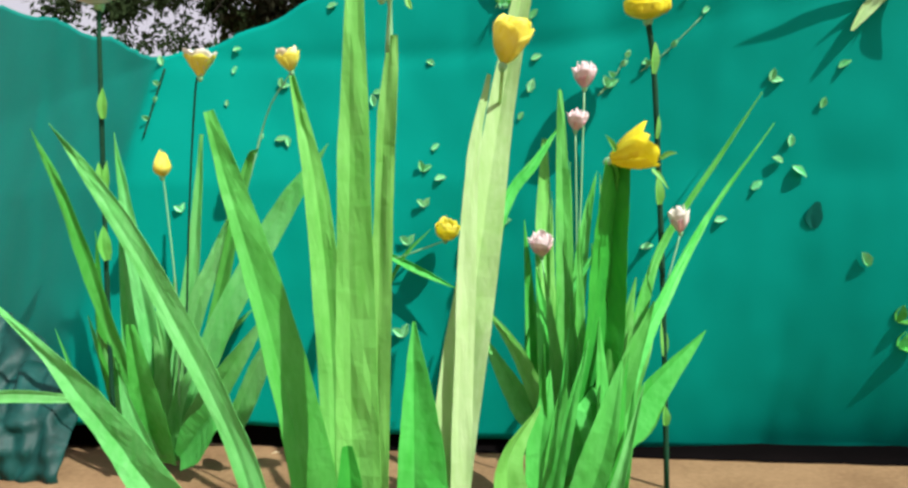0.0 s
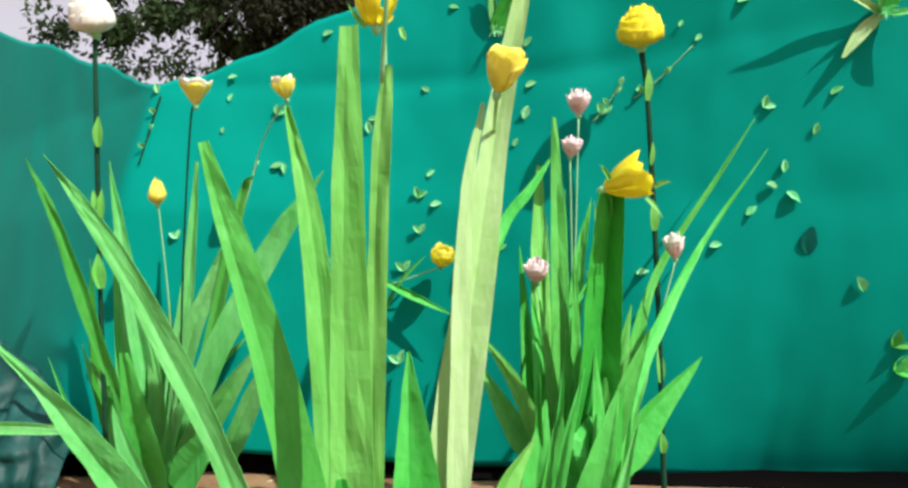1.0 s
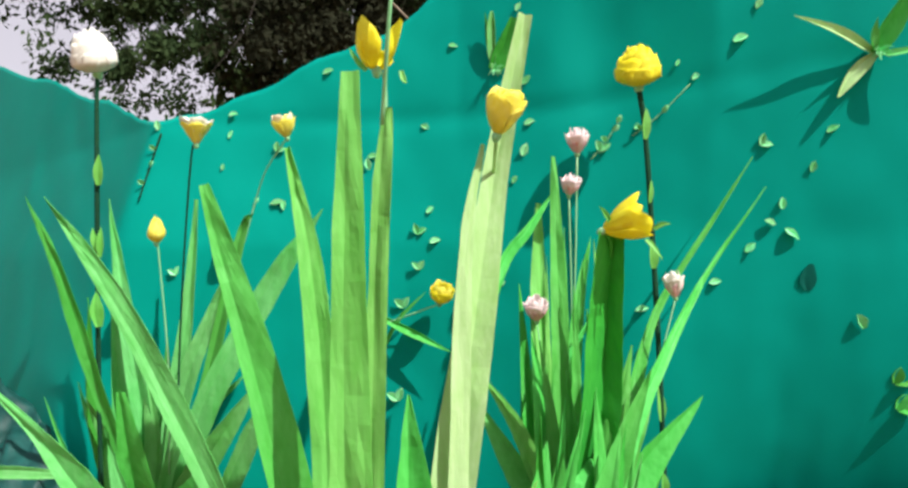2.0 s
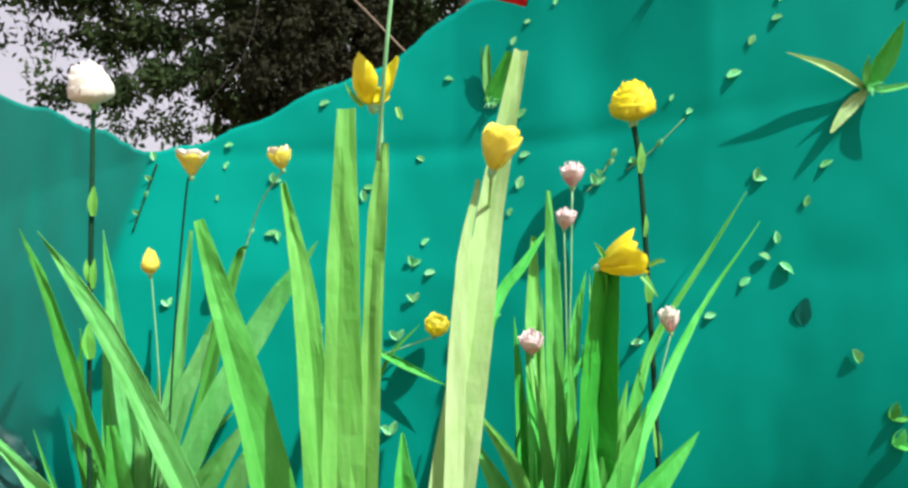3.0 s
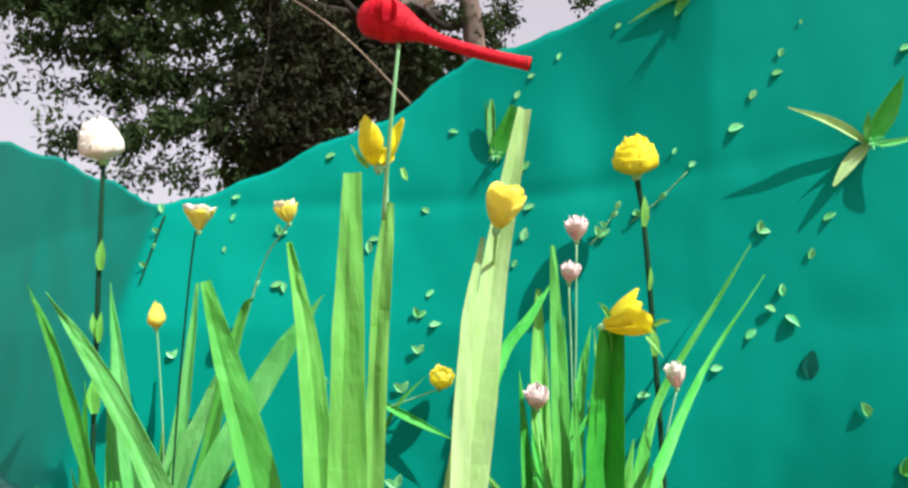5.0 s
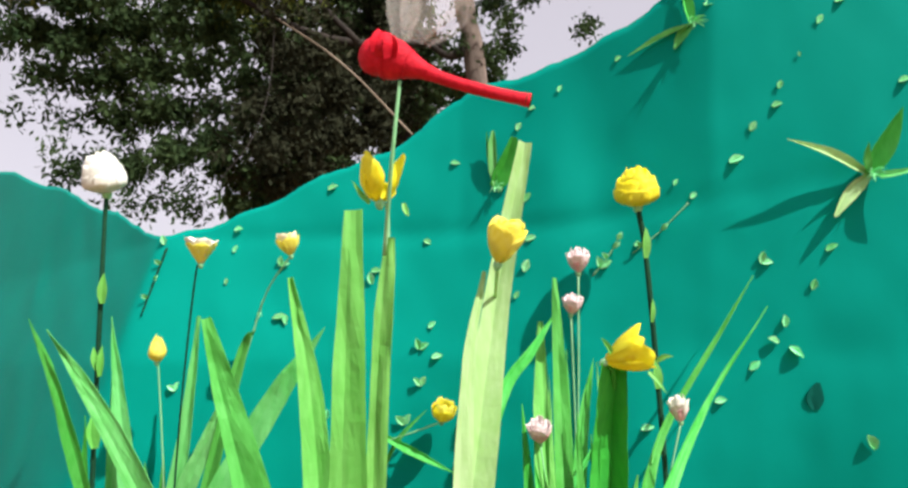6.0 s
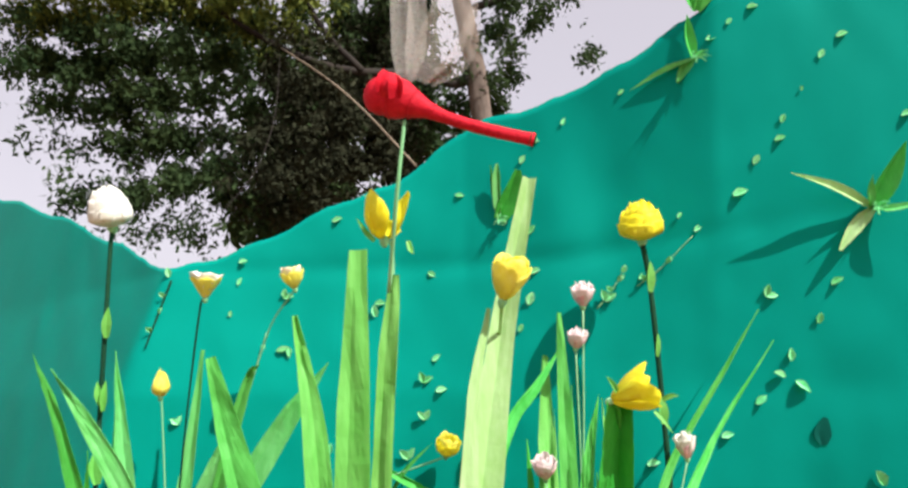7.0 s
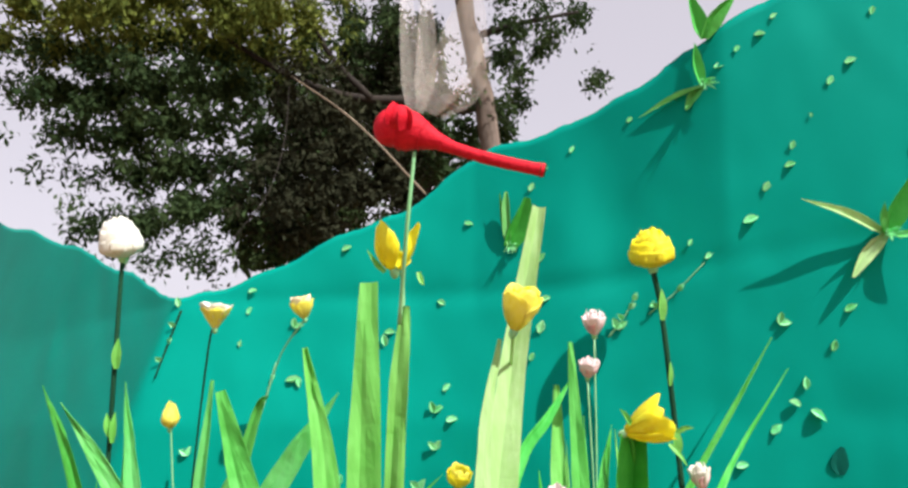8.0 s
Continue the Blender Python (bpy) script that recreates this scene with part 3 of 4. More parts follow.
stem_leaf(f, (-0.536, 1.45, 0.575), (-0.534, 1.45, 0.632), 0.0133)

f = flower((-0.435, 1.56, 0.033), "small yellow paper rose with white rim on a thin dark stem")
C = Vector((-0.34, 1.4, 0.776))
stem_of(f, ((-0.435, 1.56, 0.033), (-0.401, 1.5, 0.474), (-0.353, 1.41, 0.748), C), 0.0021, STEM_DARK)
rose(f, C, (0.05, -0.15, 1), 0.0213, 0.0489, LEMON, ((5, 0.9, 0.85, -0.2, 0.25), (4, 0.8, 0.95, -0.15, 0.3), (5, 1.0, 1.0, -0.1, 0.3), (3, 0.5, 0.98, 0.1, 0.1)), WHITE, rise=0.95, pale=3)

f = flower((-0.302, 1.6, 0.13), "small yellow paper rose with pale rim on a thin pale stem")
C = Vector((-0.192, 1.49, 0.804))
stem_of(f, ((-0.307, 1.58, 0.579), (-0.253, 1.54, 0.73), (-0.207, 1.5, 0.788), C), 0.0016, STEM_PALE)
rose(f, C, (-0.2, -0.2, 1), 0.0204, 0.0476, LEMON, ((5, 0.95, 0.8, -0.1, 0.1), (4, 0.85, 0.95, 0.1, 0.1), (4, 0.95, 1.0, 0.1, 0.1), (3, 0.5, 1.0, 0.2, 0)), CREAM, rise=1.1)

f = flower((-0.429, 1.5, 0.155), "pointed yellow paper bud on a thin stem")
C = Vector((-0.425, 1.436, 0.599))
stem_of(f, ((-0.424, 1.5, 0.155), (-0.411, 1.46, 0.365), (-0.423, 1.438, 0.59), C), 0.0014, STEM_PALE)
rose(f, C, (0.02, -0.1, 1), 0.0207, 0.0522, LEMON, ((3, 0.95, 0.86, 0.72, 0.0), (3, 0.9, 0.94, 0.8, 0.0), (3, 0.7, 1.0, 0.9, 0)), rise=1.9, point=0.6)

f = flower((0.178, 1.13, 0.724), "yellow paper tulip on a pale green broad leaf stalk")
C = Vector((0.188, 1.112, 0.734))
stem_of(f, ((0.128, 1.2, 0.09), (0.171, 1.24, 0.476), (0.189, 1.24, 0.662), C), 0.003, LEAF_CREAM)
rose(f, C, (0.28, -0.35, 1), 0.0291, 0.0702, LEMON, ((3, 0.95, 0.92, -0.05, 0.0), (3, 0.9, 0.98, 0.1, 0), (4, 0.75, 0.98, 0.3, 0), (3, 0.4, 0.95, 0.4, 0)), YELLOW, rise=1.1, point=0.3)

f = flower((0.512, 1.41, 0.0), "full round yellow paper rose on a tall dark green stem")
C = Vector((0.484, 1.43, 0.884))
stem_of(f, ((0.512, 1.41, 0.0), (0.509, 1.423, 0.376), (0.498, 1.435, 0.765), C), 0.0052, STEM_DARK)
rose(f, C, (-0.108, -0.312, 1.016), 0.0415, 0.076, YELLOW, ((7, 1.0, 0.5, 0.02, 0.03), (7, 1.05, 0.76, 0.22, 0.0), (7, 1.02, 0.92, 0.45, 0), (6, 0.92, 0.99, 0.6, 0), (5, 0.65, 0.98, 0.66, 0)), rise=1.8, point=0.02)
stem_leaf(f, (0.493, 1.426, 0.784), (0.497, 1.429, 0.844), 0.0165)
stem_leaf(f, (0.498, 1.424, 0.663), (0.503, 1.427, 0.707), 0.0105)
stem_leaf(f, (0.502, 1.422, 0.54), (0.5, 1.425, 0.594), 0.019)
stem_leaf(f, (0.509, 1.416, 0.258), (0.505, 1.42, 0.323), 0.0218)
stem_leaf(f, (0.507, 1.4, 0.131), (0.505, 1.4, 0.169), 0.0155)

f = flower((0.339, 1.05, 0.573), "wide yellow paper tulip bent sideways with thin green sepals")
C = Vector((0.327, 1.055, 0.591))
AXIS = (0.93, -0.22, 0.36)
stem_of(f, ((0.338, 1.16, 0.317), (0.345, 1.12, 0.5), (0.343, 1.07, 0.572), C), 0.003, LEAF_DEEP)
h = flower_head(f, C, AXIS, 0.022)
for spin, wide, tall, size, close in ((165, 62, 1.05, 0.92, -0.1), (110, 60, 0.95, 0.86, 0.0), (215, 55, 0.98, 0.9, 0.0), (-100, 66, 1.06, 0.95, -0.12), (-40, 62, 1.0, 0.98, 0.0), (30, 60, 0.94, 0.9, 0.05)):
    petal(h, axis_pose(C, AXIS, spin), 0.031 * size, 0.062 * tall, wide, YELLOW, 0.0, 0.35, close, rise=1.0)
for a, b in (((0.338, 1.045, 0.6), (0.32, 1.035, 0.624)), ((0.392, 1.03, 0.592), (0.412, 1.02, 0.598)), ((0.381, 1.03, 0.578), (0.4, 1.02, 0.55))):
    blade(f, (a, (Vector(a) + Vector(b)) / 2 + Vector((0, 0, 0.003)), b), 0.007, LEAF_PALE, name="sepal", steps=6)

f = flower((0.021, 1.07, 0.137), "open yellow paper tulip with three pointed petals")
C = Vector((0.019, 1.06, 0.817))
stem_of(f, ((0.007, 1.12, 0.12), (0.018, 1.12, 0.497), (0.028, 1.1, 0.793), C), 0.0025, STEM_PALE)
h = flower_head(f, C, (0, -0.15, 1), 0.0289)
for spin, wide, tall, flare in ((-130, 66, 1.05, 0.0), (-20, 44, 1.0, 0.4), (90, 60, 0.5, 0.0), (175, 60, 0.95, 0.0)):
    petal(h, axis_pose(C, (0, -0.15, 1), spin), 0.0289, 0.069 * tall, wide, YELLOW, flare, 0.55, 0.12, rise=1.7)
for a, b in (((0.006, 1.05, 0.816), (-0.018, 1.04, 0.846)), ((0.053, 1.05, 0.815), (0.061, 1.04, 0.795))):
    blade(f, (a, (Vector(a) + Vector(b)) / 2 - Vector((0, 0, 0.003)), b), 0.008, LEAF_PALE, name="sepal", steps=6)


def pink_flower(top, foot, radius, height, outer, inner, lean, label):
    f = flower(foot, label)
    C = Vector(top)
    stem_of(f, (foot, (C + Vector(foot)) / 2 + Vector((0.004, 0, 0)), C), 0.0014, STEM_PALE)
    rose(f, C, lean, radius, height, outer, ((5, 0.75, 0.58, 0.0, 0.2), (5, 0.95, 0.85, 0.1, 0.2), (4, 0.8, 1.0, 0.3, 0), (3, 0.45, 1.02, 0.4, 0)), inner, rise=1.05, pale=3)


pink_flower((0.363, 1.42, 0.756), (0.331, 1.40, 0.235), 0.0219, 0.0481, PINK, BLUSH, (-0.05, -0.3, 1), "small pink paper rose with white tips")
pink_flower((0.346, 1.42, 0.678), (0.336, 1.40, 0.235), 0.0189, 0.0399, PINK, BLUSH, (0.1, -0.3, 1), "small deep pink paper rosebud")
pink_flower((0.282, 1.42, 0.445), (0.288, 1.36, 0.244), 0.0227, 0.0475, PINK, BLUSH, (-0.1, -0.4, 1), "blush pink paper rose with white outer petals")
pink_flower((0.507, 1.31, 0.488), (0.429, 1.3, 0.254), 0.017, 0.0475, PINK, WHITE, (-0.15, -0.2, 1), "narrow pink and white paper rosebud")

f = flower((0.005, 1.62, 0.431), "small yellow paper rose beside its leaves against the sheet")
C = Vector((0.102, 1.585, 0.473))
stem_of(f, ((-0.017, 1.62, 0.431), (0.055, 1.6, 0.456), C), 0.0016, STEM_PALE)
rose(f, C, (0.2, -0.5, 1), 0.0241, 0.0457, YELLOW, ((5, 0.95, 0.8, 0.0, 0.1), (4, 0.8, 1.0, 0.1, 0.1), (4, 0.7, 1.0, 0.2, 0)), LEMON)
blade(f, ((-0.022, 1.62, 0.444), (0.054, 1.6, 0.407), (0.127, 1.58, 0.372)), 0.0171, LEAF, fold=0.4)
blade(f, ((-0.019, 1.63, 0.381), (0.018, 1.61, 0.444), (0.073, 1.6, 0.498)), 0.0097, LEAF, fold=0.4)


# a plant beside the view, whose shade falls on the sheet
side = thing("paper_plant", (1.15, 1.2, 0.0), "small clump of green paper leaves at the side of the garden", "paper plant", "paper plants")
for dx, dz, dy in ((-0.06, 0.27, -0.05), (0.02, 0.32, 0.0), (0.1, 0.23, 0.05), (-0.02, 0.18, -0.12)):
    blade(side, ((1.15 + dx * 0.2, 1.2, 0), (1.15 + dx * 0.5, 1.2 + dy * 0.4, dz * 0.5), (1.15 + dx, 1.2 + dy, dz)), 0.045, LEAF, foot=0.8, taper=0.35)


# ---- small leaves pinned on the sheet ----
def wall_leaf(place, size, spin, lobes=1, mat=LEAFLET):
    size *= 0.82
    ob = thing("paper_leaf", place, "small folded green paper leaf pinned to the sheet", "paper leaf", "leaves on the sheet")
    for k in range(lobes):
        a = radians(spin + 75 * k)
        d = Vector((math.cos(a), -0.10 - 0.1 * k, math.sin(a))).normalized()
        p = Vector(place) + Vector((0, -0.001, 0))
        blade(ob, (p, p + d * size * 0.55 + Vector((0, -0.06 * size, 0.05 * size)), p + d * size), size * 0.62, mat, 0.4, 0.35, 0.35, 0.04, -28 * math.cos(a), steps=6)
    return ob


wall_leaf((-0.15, 1.681, 0.982), 0.0292, 20, 1)
wall_leaf((0.066, 1.657, 0.86), 0.0268, -30, 1)
wall_leaf((-0.051, 1.662, 0.793), 0.0292, 0, 1)
wall_leaf((-0.049, 1.66, 0.764), 0.0317, 100, 1)
wall_leaf((-0.238, 1.669, 0.699), 0.0268, 200, 2)
wall_leaf((-0.359, 1.684, 0.891), 0.0244, 10, 1)
wall_leaf((-0.358, 1.679, 0.84), 0.0219, 60, 1)
wall_leaf((-0.37, 1.67, 0.768), 0.0171, 80, 1)
wall_leaf((-0.253, 1.676, 0.809), 0.0268, 10, 2)
wall_leaf((-0.512, 1.678, 0.859), 0.0268, 100, 1)
wall_leaf((0.076, 1.634, 0.666), 0.0244, 40, 1)
wall_leaf((0.055, 1.634, 0.621), 0.0292, 30, 2)
wall_leaf((0.082, 1.626, 0.603), 0.0292, 10, 1)
wall_leaf((0.058, 1.632, 0.545), 0.0268, 60, 2)
wall_leaf((0.023, 1.642, 0.464), 0.0317, 60, 2)
wall_leaf((0.009, 1.65, 0.265), 0.0365, 70, 2)
wall_leaf((0.278, 1.584, 0.779), 0.0341, 70, 1)
wall_leaf((0.282, 1.589, 0.931), 0.0292, 50, 1)
wall_leaf((0.284, 1.587, 0.846), 0.0292, 20, 1)
wall_leaf((0.257, 1.588, 0.723), 0.0219, 60, 1)
wall_leaf((0.435, 1.547, 0.78), 0.0317, 40, 2)
wall_leaf((0.5, 1.531, 0.824), 0.0317, 20, 1)
wall_leaf((0.736, 1.482, 0.78), 0.0292, 0, 2)
wall_leaf((0.829, 1.471, 0.725), 0.0268, 70, 1)
wall_leaf((0.855, 1.455, 0.799), 0.0317, 30, 1)
wall_leaf((0.779, 1.491, 0.654), 0.0292, 90, 1)
wall_leaf((0.767, 1.498, 0.624), 0.0292, 160, 1)
wall_leaf((0.786, 1.496, 0.614), 0.0414, -40, 1)
wall_leaf((0.712, 1.512, 0.571), 0.0317, 40, 1)
wall_leaf((0.644, 1.528, 0.509), 0.0292, 10, 1)
wall_leaf((0.94, 1.5, 0.417), 0.039, 120, 1)
wall_leaf((1.008, 1.519, 0.304), 0.0439, 0, 2, LEAF)
wall_leaf((1.02, 1.534, 0.25), 0.0487, -15, 2, LEAF)
wall_leaf((0.223, 1.596, 0.507), 0.0244, 30, 1)
wall_leaf((-0.466, 1.655, 0.54), 0.0244, 70, 2)
wall_leaf((-0.243, 1.669, 0.696), 0.0292, 190, 1)
wall_leaf((-0.144, 1.654, 0.476), 0.0268, 80, 1)
wall_leaf((0.5, 1.548, 0.456), 0.0317, 10, 1)
wall_leaf((0.679, 1.459, 0.979), 0.0365, 20, 1)
wall_leaf((0.718, 1.442, 1.038), 0.0268, 60, 1)
wall_leaf((0.759, 1.429, 1.083), 0.0268, 20, 1)
wall_leaf((0.772, 1.423, 1.118), 0.0219, 70, 1)
wall_leaf((0.298, 1.586, 1.134), 0.0219, 20, 1)
wall_leaf((0.271, 1.597, 1.091), 0.0244, 60, 1)
wall_leaf((0.718, 1.442, 1.039), 0.0244, 60, 1)
wall_leaf((0.882, 1.389, 1.283), 0.0292, 20, 1)
wall_leaf((0.847, 1.397, 1.242), 0.0244, 60, 1)
wall_leaf((0.716, 1.404, 1.353), 0.0268, 10, 1)
wall_leaf((0.637, 1.427, 1.296), 0.0268, 10, 1)
wall_leaf((0.748, 1.395, 1.385), 0.0195, 40, 1)
wall_leaf((0.937, 1.373, 1.379), 0.0219, 70, 1)
wall_leaf((0.676, 1.413, 1.323), 0.0195, 50, 1)
wall_leaf((0.996, 1.396, 1.12), 0.0317, 20, 1)
wall_leaf((0.359, 1.562, 1.166), 0.0195, 60, 1)
wall_leaf((0.474, 1.512, 1.214), 0.0195, 40, 1)
wall_leaf((0.128, 1.648, 1.033), 0.0244, -10, 1)
wall_leaf((0.608, 1.492, 0.914), 0.0219, 40, 1)
wall_leaf((0.812, 1.41, 1.179), 0.0122, 90, 1)
wall_leaf((0.577, 1.495, 0.942), 0.0171, 60, 1)

# a shadow on the sheet, painted as a flat leaf-shaped piece
dark = thing("paper_leaf", (0.828, 1.5, 0.513), "flat dark teal piece that paints a shadow on the sheet", "paper leaf", "leaves on the sheet")
D0, D1 = Vector((0.833, 1.505, 0.493)), Vector((0.838, 1.497, 0.545))
blade(dark, (D0, (D0 + D1) / 2 + Vector((-0.004, 0.0, 0)), D1), 0.033, SHADOW_TEAL, 0.1, 0.4, 0.45, 0.25, steps=8)

for place in ((-0.557, 1.695, 0.736), (-0.54, 1.681, 0.773)):
    wall_leaf(place, 0.0176, 70)


def vine(points, radius, mat, leaves, label):
    ob = thing("vine", points[0], label, "vine", "vines on the sheet")
    bm = bmesh.new()
    tube(bm, points, radius, radius * 0.7, 6, 12, 0.2)
    stalk = part("stalk", bm, mat, ob)
    line = curve_points(points, 12)
    for k, (dx, dz) in leaves:
        p = line[k]
        tip = p + Vector((dx, -0.008, dz))
        blade(stalk, (p, (p + tip) / 2 + Vector((0, -0.003, 0)), tip), 0.011, LEAFLET, 0.4, 0.4, 0.4, name="leaf", steps=6)
    return ob


vine([Vector(p) for p in ((-0.505, 1.675, 0.851), (-0.526, 1.667, 0.778), (-0.547, 1.656, 0.7))], 0.0028, STEM_DARK, ((3, (-0.012, 0.008)), (6, (0.010, 0.010)), (9, (-0.012, 0.006))), "dark thin twig with tiny leaves in the sheet's corner")
vine([Vector(p) for p in ((0.415, 1.549, 0.765), (0.445, 1.543, 0.8), (0.473, 1.537, 0.847))], 0.0012, STEM_PALE, ((3, (0.012, 0.008)), (6, (-0.012, 0.010)), (9, (0.012, 0.010)), (11, (0.006, 0.014))), "pale thin vine with small leaves on the sheet")
vine([Vector(p) for p in ((0.496, 1.531, 0.809), (0.543, 1.513, 0.845), (0.604, 1.493, 0.905))], 0.0010, STEM_PALE, ((2, (-0.010, 0.010)), (7, (0.010, 0.012))), "pale thin vine with small leaves on the sheet")
vine([Vector(p) for p in ((-0.289, 1.67, 0.732), (-0.306, 1.662, 0.661), (-0.327, 1.657, 0.58))], 0.0012, STEM_PALE, ((3, (0.010, 0.008)), (8, (-0.010, 0.010))), "pale thin vine with small leaves on the sheet")


# ---- star-shaped plants fixed on the sheet ----
def tuft(parent, place, size):
    rnd = random.Random(int(size * 1e5))
    for i in range(16):
        d = Vector((rnd.uniform(-1, 1), -0.8, rnd.uniform(-1, 0.7))).normalized() * size * rnd.uniform(0.6, 1)
        p = Vector(place)
        blade(parent, (p, p + d * 0.5 + Vector((0, -0.004, 0.004)), p + d), size * 0.14, LEAFLET, 0.4, 0.6, 0.3, name="tuft_blade", steps=5)


star = thing("wall_plant", (0.93, 1.421, 0.942), "star of long green paper leaves fixed to the sheet", "paper plant", "plants on the sheet")
P0 = (0.934, 1.42, 0.942)
blade(star, (P0, (0.854, 1.402, 0.979), (0.764, 1.385, 1.004)), 0.021, LEAF_CREAM, 0.4, 0.5, 0.4, 0.03, 12)
blade(star, (P0, (0.896, 1.421, 0.906), (0.859, 1.418, 0.859)), 0.025, LEAF_CREAM, 0.3, 0.5, 0.5, 0.2, 12)
blade(star, (P0, (0.956, 1.385, 1.002), (0.97, 1.351, 1.055)), 0.0365, LEAF, 0.3, 0.6, 0.4, 0.03)
blade(star, (P0, (0.958, 1.394, 0.935), (1.013, 1.36, 0.944)), 0.0251, LEAF_MINT, 0.3, 0.6, 0.4, 0.03, -32)
blade(star, (P0, (0.915, 1.393, 0.97), (0.906, 1.363, 0.992)), 0.0251, LEAF_MINT, 0.3, 0.6, 0.4, 0.03, 32)
tuft(star, P0, 0.04)

star = thing("wall_plant", (0.217, 1.61, 0.968), "upright sprig of two green paper leaves fixed to the sheet", "paper plant", "plants on the sheet")
P0 = (0.223, 1.608, 0.966)
blade(star, (P0, (0.211, 1.607, 1.028), (0.206, 1.601, 1.089)), 0.0095, LEAF_DEEP, 0.4, 0.6, 0.4, 0.2)
blade(star, (P0, (0.22, 1.603, 1.026), (0.22, 1.595, 1.09)), 0.017, LEAF_MINT, 0.5, 0.35, 0.75, 0.3, -30)
blade(star, (P0, (0.251, 1.592, 1.016), (0.264, 1.578, 1.071)), 0.045, LEAF_DEEP, 0.3, 0.6, 0.4, 0.3)
tuft(star, P0, 0.03)

star = thing("wall_plant", (0.616, 1.438, 1.261), "star of narrow green paper leaves fixed to the sheet", "paper plant", "plants on the sheet")
P0 = (0.615, 1.438, 1.261)
blade(star, (P0, (0.558, 1.467, 1.246), (0.497, 1.496, 1.218)), 0.016, LEAF_MINT, 0.4, 0.6, 0.4, 0.03, 32)
blade(star, (P0, (0.599, 1.448, 1.244), (0.583, 1.456, 1.216)), 0.0274, LEAF_MINT, 0.3, 0.5, 0.5, 0.2, 32)
blade(star, (P0, (0.607, 1.436, 1.311), (0.603, 1.429, 1.353)), 0.0205, LEAF, 0.4, 0.6, 0.4, 0.03)
tuft(star, P0, 0.04)

star = thing("wall_plant", (0.621, 1.422, 1.357), "tuft of green paper leaves at the sheet's top edge", "paper plant", "plants on the sheet")
P0 = (0.621, 1.422, 1.358)
blade(star, (P0, (0.612, 1.422, 1.401), (0.598, 1.42, 1.456)), 0.0297, LEAF, 0.4, 0.5, 0.4, 0.2)
blade(star, (P0, (0.646, 1.406, 1.398), (0.679, 1.394, 1.435)), 0.0319, LEAF, 0.4, 0.5, 0.4, 0.2)


# ---- dragonfly on its stick ----
fly = thing("toy_dragonfly", (0.051, 0.98, 0.968), "red cloth dragonfly with clear film wings on a thin stick", "toy dragonfly")
spine = curve_points(((-0.003, 0.99, 1.001), (0.031, 0.985, 1.004), (0.075, 0.98, 0.986), (0.118, 0.975, 0.966), (0.172, 0.97, 0.948), (0.225, 0.968, 0.935)), 40)
bm = bmesh.new()
rings = []
for i, c in enumerate(spine):
    t = i / 40
    r = 0.0084 + 0.021 * math.exp(-((max(t, 0.16) - 0.22) / 0.17) ** 2) * math.sqrt(min(1, t / 0.12))
    r *= 1 - 0.02 * math.sin(t * 60)
    if t > 0.95:
        r *= 1.12
    d = (spine[min(i + 1, 40)] - spine[max(i - 1, 0)]).normalized()
    u = d.cross(Vector((0, 1, 0))).normalized()
    v = d.cross(u)
    rings.append([bm.verts.new(c + (u * math.cos(a) + v * math.sin(a)) * r * (1 + 0.06 * noise.noise(c * 40 + Vector((a, 0, 0))))) for a in (2 * math.pi * k / 14 for k in range(14))])
for a, b in zip(rings, rings[1:]):
    for k in range(14):
        bm.faces.new((a[k], a[(k + 1) % 14], b[(k + 1) % 14], b[k]))
bm.faces.new(rings[0][::-1])
bm.faces.new(rings[-1])
part("body", bm, RED, fly, "red cloth body with long tail")
bm = bmesh.new()
bmesh.ops.create_uvsphere(bm, u_segments=16, v_segments=12, radius=0.020, matrix=Matrix.Translation((0.033, 0.965, 1.01)))
for v in bm.verts:
    v.co += v.co.normalized() * 0.003 * noise.noise(v.co * 60)
part("head", bm, RED, fly)
for root, mid, tip, wide in (((0.023, 0.955, 0.998), (0.026, 0.95, 1.012), (0.028, 0.955, 1.029), 26), ((0.041, 0.955, 0.99), (0.042, 0.945, 1.006), (0.04, 0.95, 1.02), 26)):
    blade(fly, (root, mid, tip), wide / 1297, RED, 0.5, 0.8, 0.4, 0.3, 0, "collar_flap", "red cloth flap behind the head", 8)
bm = bmesh.new()
tube(bm, (spine[-1] - Vector((0.006, 0, -0.0015)), spine[-1] + Vector((0.002, 0, -0.0005))), 0.0095, 0.0085, 12, 2)
part("tail_tip", bm, STEM_DARK, fly, "dark hollow tail end")
for k in (9, 14, 19):
    bm = bmesh.new()
    c = spine[k]
    d = (spine[k + 1] - spine[k - 1]).normalized()
    r = 0.0084 + 0.021 * math.exp(-((max(k / 40, 0.16) - 0.22) / 0.17) ** 2)
    u = d.cross(Vector((0, 1, 0))).normalized()
    v = d.cross(u)
    tube(bm, [c + (u * math.cos(q) + v * math.sin(q)) * r * 1.0 for q in (2 * math.pi * n / 12 for n in range(13))], 0.0011, None, 6, 24)
    part("band", bm, RED, fly, "red thread band")
